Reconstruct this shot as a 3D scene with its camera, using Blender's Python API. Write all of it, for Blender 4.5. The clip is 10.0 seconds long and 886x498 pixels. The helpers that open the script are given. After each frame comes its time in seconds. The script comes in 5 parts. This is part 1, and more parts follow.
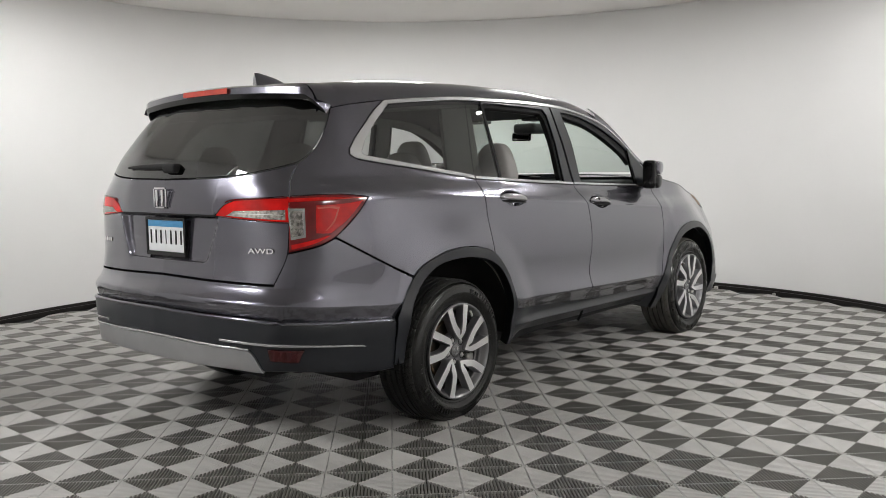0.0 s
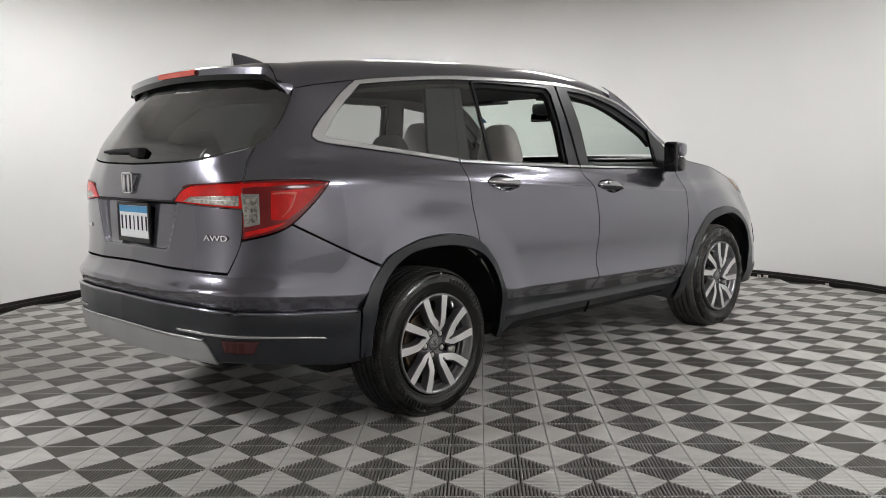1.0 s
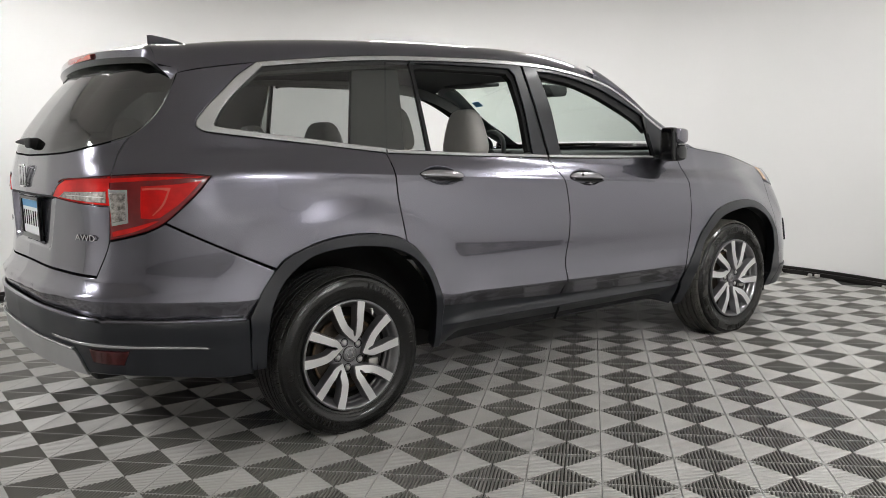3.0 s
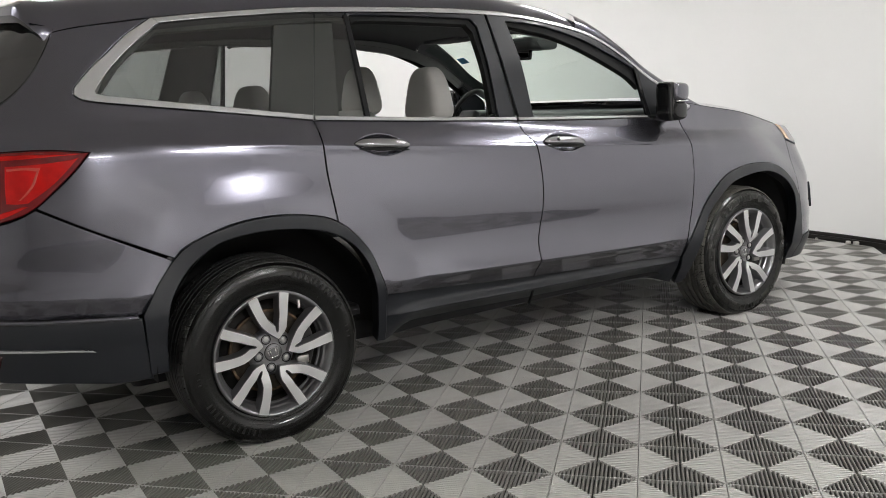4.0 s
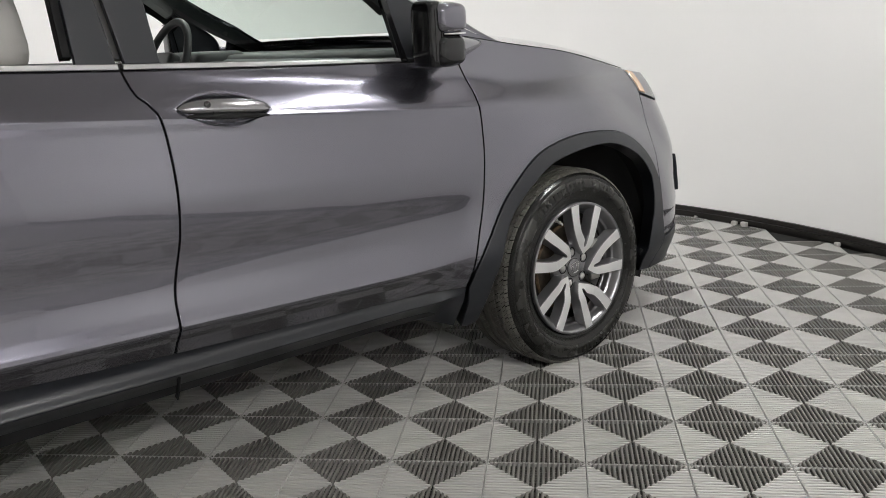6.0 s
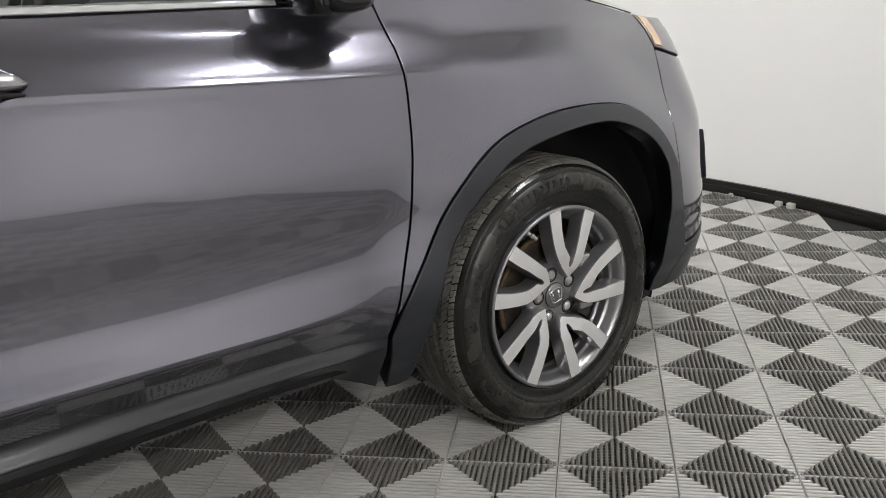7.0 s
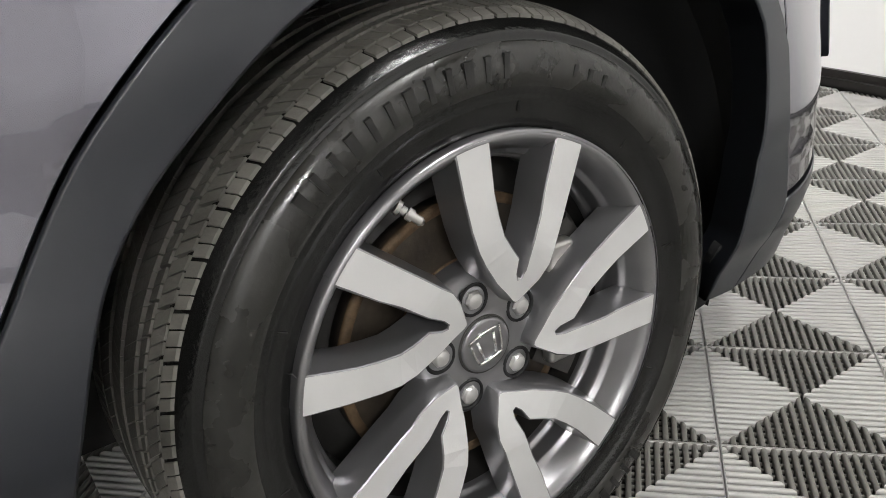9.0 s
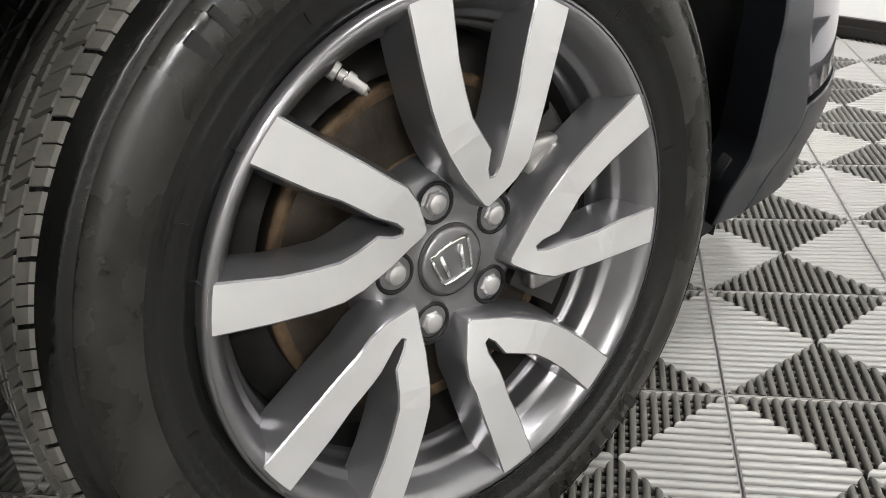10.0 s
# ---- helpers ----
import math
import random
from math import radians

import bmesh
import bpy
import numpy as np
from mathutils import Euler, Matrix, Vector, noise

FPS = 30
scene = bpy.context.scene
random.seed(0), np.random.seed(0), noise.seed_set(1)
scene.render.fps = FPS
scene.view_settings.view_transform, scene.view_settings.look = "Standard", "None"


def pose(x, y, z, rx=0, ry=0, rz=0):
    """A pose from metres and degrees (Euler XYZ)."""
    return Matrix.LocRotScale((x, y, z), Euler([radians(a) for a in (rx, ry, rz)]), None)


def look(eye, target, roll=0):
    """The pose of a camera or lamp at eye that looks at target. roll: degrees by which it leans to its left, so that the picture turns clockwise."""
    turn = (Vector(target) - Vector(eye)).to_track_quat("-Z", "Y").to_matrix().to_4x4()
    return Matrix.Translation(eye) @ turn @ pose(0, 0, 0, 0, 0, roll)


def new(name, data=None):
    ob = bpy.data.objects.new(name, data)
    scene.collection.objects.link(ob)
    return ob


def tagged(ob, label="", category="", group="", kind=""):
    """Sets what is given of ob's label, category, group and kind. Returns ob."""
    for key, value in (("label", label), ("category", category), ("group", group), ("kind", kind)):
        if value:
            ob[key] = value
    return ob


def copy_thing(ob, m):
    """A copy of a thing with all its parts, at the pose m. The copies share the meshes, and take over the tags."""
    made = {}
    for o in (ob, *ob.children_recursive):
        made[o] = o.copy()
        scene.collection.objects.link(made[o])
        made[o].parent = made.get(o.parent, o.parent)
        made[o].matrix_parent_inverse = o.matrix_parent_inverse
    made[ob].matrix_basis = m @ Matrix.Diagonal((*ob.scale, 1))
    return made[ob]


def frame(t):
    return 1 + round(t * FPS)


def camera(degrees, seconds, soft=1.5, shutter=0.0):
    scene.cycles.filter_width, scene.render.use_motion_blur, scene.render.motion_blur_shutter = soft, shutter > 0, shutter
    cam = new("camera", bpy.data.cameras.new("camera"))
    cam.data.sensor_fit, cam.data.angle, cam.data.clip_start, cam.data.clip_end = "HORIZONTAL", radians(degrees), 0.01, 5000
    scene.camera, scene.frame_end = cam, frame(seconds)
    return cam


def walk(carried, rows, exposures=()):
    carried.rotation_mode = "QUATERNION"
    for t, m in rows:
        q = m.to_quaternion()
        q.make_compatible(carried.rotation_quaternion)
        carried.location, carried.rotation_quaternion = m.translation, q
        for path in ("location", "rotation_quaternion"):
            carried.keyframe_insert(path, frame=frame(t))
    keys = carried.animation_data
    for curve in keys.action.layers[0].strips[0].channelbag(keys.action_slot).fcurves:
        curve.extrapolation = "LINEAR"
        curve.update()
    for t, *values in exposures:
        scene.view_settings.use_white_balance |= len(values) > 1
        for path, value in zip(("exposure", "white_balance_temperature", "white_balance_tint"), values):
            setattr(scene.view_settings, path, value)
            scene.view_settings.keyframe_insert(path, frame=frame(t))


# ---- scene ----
from mathutils.geometry import delaunay_2d_cdt as delaunay

cam = camera(54.54, 10.0, soft=0.8)
# seconds, eye, target, roll
PATH = [
    (0, (-3.374, -3.631, 1.286), (-1.838, -2.365, 1.094), -0.94),
    (0.5, (-3.113, -3.744, 1.295), (-1.681, -2.367, 1.062), -1.07),
    (1, (-2.852, -3.880, 1.284), (-1.455, -2.467, 1.053), -1.14),
    (1.5, (-2.620, -3.989, 1.284), (-1.263, -2.536, 1.064), -1.16),
    (2, (-2.390, -4.033, 1.296), (-1.069, -2.548, 1.073), -1.07),
    (3.5, (-1.588, -4.118, 1.299), (-0.460, -2.496, 0.991), -2.00),
    (4, (-1.201, -3.952, 1.296), (-0.118, -2.309, 0.940), -2.63),
    (4.5, (-0.787, -3.761, 1.272), (0.421, -2.218, 0.875), -2.34),
    (5, (-0.357, -3.498, 1.252), (0.821, -1.938, 0.830), -2.99),
    (5.5, (0.100, -3.222, 1.228), (1.359, -1.738, 0.766), -2.85),
    (6, (0.517, -2.985, 1.215), (1.742, -1.482, 0.723), -2.89),
    (7.5, (1.661, -2.172, 1.131), (2.780, -0.658, 0.455), -2.97),
    (8, (1.960, -1.897, 1.064), (3.085, -0.415, 0.330), -2.85),
    (8.5, (2.203, -1.695, 0.969), (3.245, -0.186, 0.170), -4.15),
    (9, (2.322, -1.581, 0.846), (3.339, -0.080, 0.002), -4.47),
    (9.5, (2.385, -1.513, 0.748), (3.444, -0.054, -0.116), -3.76),
    (10, (2.408, -1.491, 0.700), (3.438, -0.022, -0.184), -4.16),
]
walk(cam, [(t, look(eye, target, roll)) for t, eye, target, roll in PATH],
     exposures=[(0.0, 0.08, 6500, 10), (2.0, 0.1, 6500, 10), (3.5, 0.24, 6500, 10), (6.0, 0.24, 6500, 10), (8.0, 0.55, 6500, 10), (9.0, 0.72, 6500, 10), (10.0, 0.92, 6500, 10)])

# ---- world: the booth is closed, only a trace of grey beyond it ----
world = bpy.data.worlds.new("world")
scene.world = world
world.use_nodes = True
world.node_tree.nodes["Background"].inputs[0].default_value = (0.5, 0.5, 0.5, 1)
world.node_tree.nodes["Background"].inputs[1].default_value = 0.02

LAMP_POWER = 80.0

# ---- materials ----
def material(name, color, rough=0.5, metal=0.0, coat=0.0, coat_rough=0.03, spec=0.5,
             grain=0.0, grain_scale=60.0, vary=0.0, vary_scale=4.0, rough_vary=0.0, object_vary=0.0):
    """A procedural surface: colour with two scales of variation, grain as bump."""
    m = bpy.data.materials.new(name)
    m.use_nodes = True
    nt = m.node_tree
    b = nt.nodes["Principled BSDF"]
    b.inputs["Base Color"].default_value = (*color, 1)
    b.inputs["Roughness"].default_value = rough
    b.inputs["Metallic"].default_value = metal
    b.inputs["Specular IOR Level"].default_value = spec
    b.inputs["Coat Weight"].default_value = coat
    b.inputs["Coat Roughness"].default_value = coat_rough
    b.inputs["Coat IOR"].default_value = 1.62
    if vary or rough_vary or grain or object_vary:
        co = nt.nodes.new("ShaderNodeTexCoord")
    if vary or rough_vary or object_vary:
        n1 = nt.nodes.new("ShaderNodeTexNoise")
        n1.inputs["Scale"].default_value, n1.inputs["Detail"].default_value = vary_scale, 6
        nt.links.new(co.outputs["Object"], n1.inputs["Vector"])
        hsv = nt.nodes.new("ShaderNodeHueSaturation")
        hsv.inputs["Color"].default_value = (*color, 1)
        mr = nt.nodes.new("ShaderNodeMapRange")
        mr.inputs["From Min"].default_value, mr.inputs["From Max"].default_value = 0.3, 0.7
        mr.inputs["To Min"].default_value, mr.inputs["To Max"].default_value = 1 - vary, 1 + vary
        nt.links.new(n1.outputs["Fac"], mr.inputs["Value"])
        value = mr.outputs["Result"]
        if object_vary:
            oi = nt.nodes.new("ShaderNodeObjectInfo")
            mo = nt.nodes.new("ShaderNodeMapRange")
            mo.inputs["To Min"].default_value, mo.inputs["To Max"].default_value = 1 - object_vary, 1 + object_vary
            nt.links.new(oi.outputs["Random"], mo.inputs["Value"])
            mul = nt.nodes.new("ShaderNodeMath")
            mul.operation = "MULTIPLY"
            nt.links.new(value, mul.inputs[0])
            nt.links.new(mo.outputs["Result"], mul.inputs[1])
            value = mul.outputs[0]
        nt.links.new(value, hsv.inputs["Value"])
        nt.links.new(hsv.outputs["Color"], b.inputs["Base Color"])
        if rough_vary:
            rr = nt.nodes.new("ShaderNodeMapRange")
            rr.inputs["From Min"].default_value, rr.inputs["From Max"].default_value = 0.3, 0.7
            rr.inputs["To Min"].default_value, rr.inputs["To Max"].default_value = rough - rough_vary, rough + rough_vary
            nt.links.new(n1.outputs["Fac"], rr.inputs["Value"])
            nt.links.new(rr.outputs["Result"], b.inputs["Roughness"])
    if grain:
        n2 = nt.nodes.new("ShaderNodeTexNoise")
        n2.inputs["Scale"].default_value, n2.inputs["Detail"].default_value = grain_scale, 3
        nt.links.new(co.outputs["Object"], n2.inputs["Vector"])
        bump = nt.nodes.new("ShaderNodeBump")
        bump.inputs["Strength"].default_value, bump.inputs["Distance"].default_value = grain, 0.002
        nt.links.new(n2.outputs["Fac"], bump.inputs["Height"])
        nt.links.new(bump.outputs["Normal"], b.inputs["Normal"])
    return m


def glass(name, tint, ior=1.45, rough=0.0, dirt=0.0):
    """Thin pane: tinted see-through with a Fresnel gloss."""
    m = bpy.data.materials.new(name)
    m.use_nodes = True
    nt = m.node_tree
    nt.nodes.remove(nt.nodes["Principled BSDF"])
    out = nt.nodes["Material Output"]
    tr, gl = nt.nodes.new("ShaderNodeBsdfTransparent"), nt.nodes.new("ShaderNodeBsdfGlossy")
    tr.inputs["Color"].default_value = (*tint, 1)
    gl.inputs["Roughness"].default_value = rough
    lw, power, add = nt.nodes.new("ShaderNodeLayerWeight"), nt.nodes.new("ShaderNodeMath"), nt.nodes.new("ShaderNodeMath")
    mix = nt.nodes.new("ShaderNodeMixShader")
    power.operation, add.operation, add.use_clamp = "POWER", "MULTIPLY_ADD", True
    power.inputs[1].default_value = 4.0
    base = ((ior - 1) / (ior + 1)) ** 2
    add.inputs[1].default_value, add.inputs[2].default_value = 1 - base, base
    lw.inputs["Blend"].default_value = 0.5
    nt.links.new(lw.outputs["Facing"], power.inputs[0])
    nt.links.new(power.outputs[0], add.inputs[0])
    nt.links.new(add.outputs[0], mix.inputs[0])
    nt.links.new(tr.outputs[0], mix.inputs[1])
    nt.links.new(gl.outputs[0], mix.inputs[2])
    nt.links.new(mix.outputs[0], out.inputs["Surface"])
    return m


def glow(name, color, strength):
    m = bpy.data.materials.new(name)
    m.use_nodes = True
    b = m.node_tree.nodes["Principled BSDF"]
    b.inputs["Base Color"].default_value = (0.9, 0.9, 0.9, 1)
    b.inputs["Emission Color"].default_value = (*color, 1)
    b.inputs["Emission Strength"].default_value = strength
    return m


PAINT = material("grey_metallic_paint", (0.148, 0.145, 0.174), rough=0.225, metal=0.9, coat=1.0, coat_rough=0.02,
                 grain=0.02, grain_scale=900, vary=0.04, vary_scale=300)
CLADDING = material("dark_grey_cladding", (0.0165, 0.0185, 0.0235), rough=0.34, coat=0.2, coat_rough=0.2, grain=0.05, grain_scale=700, vary=0.06, vary_scale=8)
BLACK_GLOSS = material("black_gloss_trim", (0.008, 0.008, 0.009), rough=0.10, vary=0.1, vary_scale=6)
BLACK_MATT = material("black_plastic", (0.006, 0.006, 0.0065), rough=0.75, grain=0.1, grain_scale=300, vary=0.15, vary_scale=10)
PILLAR = material("pillar_foil", (0.019, 0.021, 0.026), rough=0.36, coat=0.1, coat_rough=0.1, vary=0.05, vary_scale=9)
HANDLE = material("satin_grey_handle", (0.34, 0.335, 0.345), rough=0.22, metal=0.9, coat=0.6, vary=0.04, vary_scale=20)
CHROME = material("satin_chrome", (0.70, 0.70, 0.71), rough=0.22, metal=0.65, rough_vary=0.05, vary_scale=12)
BRIGHT = material("polished_chrome", (0.85, 0.85, 0.86), rough=0.06, metal=1.0, rough_vary=0.02, vary_scale=20)
SILVER = material("silver_painted_plastic", (0.40, 0.40, 0.405), rough=0.38, metal=0.55, vary=0.05, vary_scale=10)
DUSTY = material("dusty_sidewall_rubber", (0.019, 0.0185, 0.0165), rough=0.27, spec=0.5, grain=0.2, grain_scale=140, vary=0.45, vary_scale=13, rough_vary=0.22)
LETTER = material("worn_raised_rubber", (0.011, 0.0108, 0.0098), rough=0.34, grain=0.3, grain_scale=120, vary=0.3, vary_scale=40)
RUBBER = material("tyre_rubber", (0.007, 0.007, 0.0066), rough=0.17, spec=0.5, grain=0.25, grain_scale=160, vary=0.25, vary_scale=14, rough_vary=0.10)
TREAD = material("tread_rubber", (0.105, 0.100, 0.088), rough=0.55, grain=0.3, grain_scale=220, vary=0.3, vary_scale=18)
TREAD_SHADED = material("shaded_tread_rubber", (0.022, 0.0215, 0.020), rough=0.5, grain=0.3, grain_scale=220, vary=0.3, vary_scale=18)
ALLOY = material("machined_alloy", (0.74, 0.74, 0.735), rough=0.35, metal=0.5, grain=0.04, grain_scale=500, vary=0.04, vary_scale=10, rough_vary=0.04)
ALLOY_GREY = material("grey_alloy_paint", (0.27, 0.267, 0.276), rough=0.28, metal=0.8, coat=0.4, coat_rough=0.1, vary=0.08, vary_scale=14)
RUST = material("rusty_disc", (0.060, 0.048, 0.036), rough=0.45, metal=0.5, grain=0.25, grain_scale=120, vary=0.45, vary_scale=30)
RUST_EDGE = material("orange_rust", (0.115, 0.074, 0.040), rough=0.7, metal=0.2, grain=0.5, grain_scale=150, vary=0.5, vary_scale=60)
# brake dust on alloy, with the deep barrel's shade put into the colour
BARREL = material("brake_dust_and_shade", (0.035, 0.033, 0.031), rough=0.55, metal=0.3, grain=0.2, grain_scale=120, vary=0.3, vary_scale=20)
STEEL_NUT = material("satin_steel_nut", (0.62, 0.61, 0.60), rough=0.3, metal=0.7, vary=0.06, vary_scale=60)
STEEL = material("bare_steel", (0.5, 0.49, 0.47), rough=0.3, metal=0.9, grain=0.1, grain_scale=80, vary=0.12, vary_scale=20)
IRON = material("dark_cast_iron", (0.05, 0.048, 0.045), rough=0.6, metal=0.4, grain=0.3, grain_scale=80, vary=0.3, vary_scale=20)
PALE_RED = material("pale_red_light_guide", (0.72, 0.085, 0.06), rough=0.2, coat=1.0, vary=0.1, vary_scale=20)
RED_LENS = material("red_lamp_lens", (0.72, 0.008, 0.007), rough=0.15, spec=0.3, coat=0.25, coat_rough=0.02, vary=0.3, vary_scale=9)
DARK_RED = material("dark_red_lens", (0.19, 0.006, 0.008), rough=0.15, coat=0.4, coat_rough=0.02, vary=0.2, vary_scale=20)
MAROON = material("unlit_reflector", (0.060, 0.004, 0.006), rough=0.2, coat=0.6, vary=0.15, vary_scale=30)
LAMP_SILVER = material("lamp_reflector", (0.50, 0.47, 0.44), rough=0.16, metal=0.9, grain=1.0, grain_scale=60, vary=0.6, vary_scale=70)
LAMP_CHROME = material("lamp_frame", (0.55, 0.53, 0.52), rough=0.25, metal=0.7, vary=0.1, vary_scale=30)
AMBER = material("amber_lamp", (0.62, 0.42, 0.27), rough=0.15, coat=1.0, vary=0.15, vary_scale=20)
LEATHER = material("light_grey_leather", (0.62, 0.60, 0.57), rough=0.5, grain=0.15, grain_scale=250, vary=0.05, vary_scale=6)
CABIN = material("dark_cabin_plastic", (0.03, 0.03, 0.032), rough=0.6, grain=0.1, grain_scale=300, vary=0.1, vary_scale=8)
PILLAR_TRIM = material("pale_pillar_trim", (0.26, 0.26, 0.255), rough=0.8, grain=0.1, grain_scale=300, vary=0.06, vary_scale=8)
HEADLINER = material("grey_headliner_cloth", (0.10, 0.10, 0.105), rough=0.9, grain=0.2, grain_scale=400, vary=0.06, vary_scale=8)
PRIVACY = glass("privacy_glass", (0.46, 0.48, 0.47), ior=2.0)
REAR_GLASS = glass("dark_rear_glass", (0.075, 0.084, 0.081), ior=2.8)
CLEAR = glass("green_tinted_glass", (0.74, 0.83, 0.78), ior=1.3)
MIRROR = material("mirror_glass", (0.9, 0.9, 0.9), rough=0.02, metal=1.0)
WALL = material("white_booth_wall", (0.88, 0.874, 0.862), rough=0.7, grain=0.03, grain_scale=90, vary=0.015, vary_scale=1.2)
CEILING = material("off_white_ceiling", (0.88, 0.855, 0.825), rough=0.85, grain=0.04, grain_scale=60, vary=0.02, vary_scale=1.0)
BASE = material("black_rubber_base", (0.012, 0.010, 0.009), rough=0.35, grain=0.15, grain_scale=40, vary=0.3, vary_scale=5)
# lit and shaded copies of one grey tile plastic
TILE_LIT = material("lit_floor_tile", (0.43, 0.423, 0.405), rough=0.32, spec=0.5, grain=0.05, grain_scale=200, vary=0.05, vary_scale=7, object_vary=0.03, rough_vary=0.06)
TILE_SHADED = material("shaded_floor_tile", (0.150, 0.145, 0.130), rough=0.38, spec=0.4, grain=0.05, grain_scale=200, vary=0.06, vary_scale=7, object_vary=0.03, rough_vary=0.06)
# near-black sheet under the ribs, coloured for the shade in their gaps
GAP_SHADE = material("tile_gap_shade", (0.02, 0.02, 0.019), rough=0.9, vary=0.2, vary_scale=20)
CONCRETE = material("bare_concrete", (0.20, 0.197, 0.19), rough=0.8, grain=0.2, grain_scale=60, vary=0.15, vary_scale=2)
BAY_WALL = material("hall_wall", (0.80, 0.79, 0.78), rough=0.8, vary=0.1, vary_scale=1.5)
PLATE_BLUE = material("plate_blue", (0.07, 0.28, 0.52), rough=0.4, vary=0.05, vary_scale=20)
PLATE_WHITE = material("plate_white", (0.78, 0.79, 0.80), rough=0.4, vary=0.03, vary_scale=30)
CERAMIC = material("white_plastic_clip", (0.5, 0.485, 0.46), rough=0.5, vary=0.08, vary_scale=30)

# ---- building helpers ----
def mesh_object(name, verts, faces, mat, parent=None, label="", normals=None, smooth=True, matrix=None):
    me = bpy.data.meshes.new(name)
    me.from_pydata([tuple(map(float, v)) for v in verts], [], [tuple(map(int, f)) for f in faces])
    mats = mat if isinstance(mat, (list, tuple)) else [mat]
    for one in mats:
        me.materials.append(one)
    me.polygons.foreach_set("use_smooth", [bool(smooth)] * len(me.polygons))
    if normals is not None:
        me.normals_split_custom_set_from_vertices([tuple(map(float, n)) for n in normals])
    me.update()
    ob = new(name, me)
    if matrix is not None:
        ob.matrix_basis = matrix
    if parent is not None:
        ob.parent = parent
    if label:
        tagged(ob, label)
    return ob


def part(name, bm, mat, parent, label="", smooth=False, matrix=None):
    """Links a bmesh as one mesh object under a thing or a part."""
    me = bpy.data.meshes.new(name)
    bm.normal_update()
    bm.to_mesh(me)
    bm.free()
    me.materials.append(mat)
    me.polygons.foreach_set("use_smooth", [bool(smooth)] * len(me.polygons))
    ob = new(name, me)
    if matrix is not None:
        ob.matrix_basis = matrix
    if parent is not None:
        ob.parent = parent
    if label:
        tagged(ob, label)
    return ob


def empty(name, label, category, group="", kind="", at=(0, 0, 0)):
    ob = new(name)
    ob.location = at
    return tagged(ob, label, category, group, kind)


def box(size, at=(0, 0, 0), bevel=0.0, segments=2, bm=None, turn=None):
    """A bevelled block in a bmesh."""
    bm = bm or bmesh.new()
    made = bmesh.ops.create_cube(bm, size=1.0)["verts"]
    bmesh.ops.scale(bm, vec=size, verts=made)
    if bevel:
        edges = list({e for v in made for e in v.link_edges})
        made = bmesh.ops.bevel(bm, geom=edges, offset=bevel, segments=segments, affect="EDGES", profile=0.6)["verts"]
    if turn is not None:
        bmesh.ops.transform(bm, matrix=turn, verts=made)
    bmesh.ops.translate(bm, vec=at, verts=made)
    return bm


def lathe(profile, steps=64, axis="y", start=0.0, end=2 * math.pi):
    """Verts and faces of (radius, along) pairs turned round an axis."""
    closed = abs(end - start - 2 * math.pi) < 1e-6
    n = steps if closed else steps + 1
    verts, faces, k = [], [], len(profile)
    for i in range(n):
        a = start + (end - start) * i / steps
        for r, h in profile:
            verts.append((r * math.cos(a), h, r * math.sin(a)) if axis == "y" else (r * math.cos(a), r * math.sin(a), h))
    for i in range(steps):
        j = (i + 1) % n
        for p in range(k - 1):
            quad = (i * k + p, i * k + p + 1, j * k + p + 1, j * k + p)
            faces.append(quad if axis == "y" else quad[::-1])
    return verts, faces


def hermite(*ctrl):
    """A smooth curve without overshoot through (a, b) pairs."""
    xs, ys = np.array([c[0] for c in ctrl], float), np.array([c[1] for c in ctrl], float)
    d = np.diff(ys) / np.diff(xs)
    m = np.empty_like(xs)
    m[0], m[-1] = d[0], d[-1]
    for i in range(1, len(xs) - 1):
        m[i] = 0 if d[i - 1] * d[i] <= 0 else 2 * d[i - 1] * d[i] / (d[i - 1] + d[i])

    def f(x):
        x = np.clip(np.asarray(x, float), xs[0], xs[-1])
        i = np.clip(np.searchsorted(xs, x) - 1, 0, len(xs) - 2)
        h = xs[i + 1] - xs[i]
        s = (x - xs[i]) / h
        return ((2 * s**3 - 3 * s**2 + 1) * ys[i] + (s**3 - 2 * s**2 + s) * h * m[i]
                + (3 * s**2 - 2 * s**3) * ys[i + 1] + (s**3 - s**2) * h * m[i + 1])
    return f


def spline(points, step=0.02):
    """Samples of a Catmull-Rom curve through 2D points."""
    p = [np.array(q, float) for q in points]
    if len(p) == 2:
        n = max(1, int(np.linalg.norm(p[1] - p[0]) / step))
        return [p[0] + (p[1] - p[0]) * i / n for i in range(n + 1)]
    q = [2 * p[0] - p[1], *p, 2 * p[-1] - p[-2]]
    out = []
    for i in range(1, len(q) - 2):
        n = max(1, int(np.linalg.norm(q[i + 1] - q[i]) / step))
        for k in range(n):
            t = k / n
            out.append(0.5 * (2 * q[i] + (q[i + 1] - q[i - 1]) * t + (2 * q[i - 1] - 5 * q[i] + 4 * q[i + 1] - q[i + 2]) * t * t
                              + (3 * q[i] - q[i - 1] - 3 * q[i + 1] + q[i + 2]) * t**3))
    return out + [p[-1]]


def ring(segments, step=0.02):
    """A closed outline from smooth segments that meet at corners, anticlockwise."""
    out = []
    for seg in segments:
        for q in spline(seg, step):
            if not out or np.linalg.norm(q - out[-1]) > 1e-4:
                out.append(q)
    if np.linalg.norm(out[0] - out[-1]) < 1e-4:
        out.pop()
    out = np.array(out)
    x, y = out.T
    if (x * np.roll(y, -1) - np.roll(x, -1) * y).sum() < 0:
        out = out[::-1]
    return out


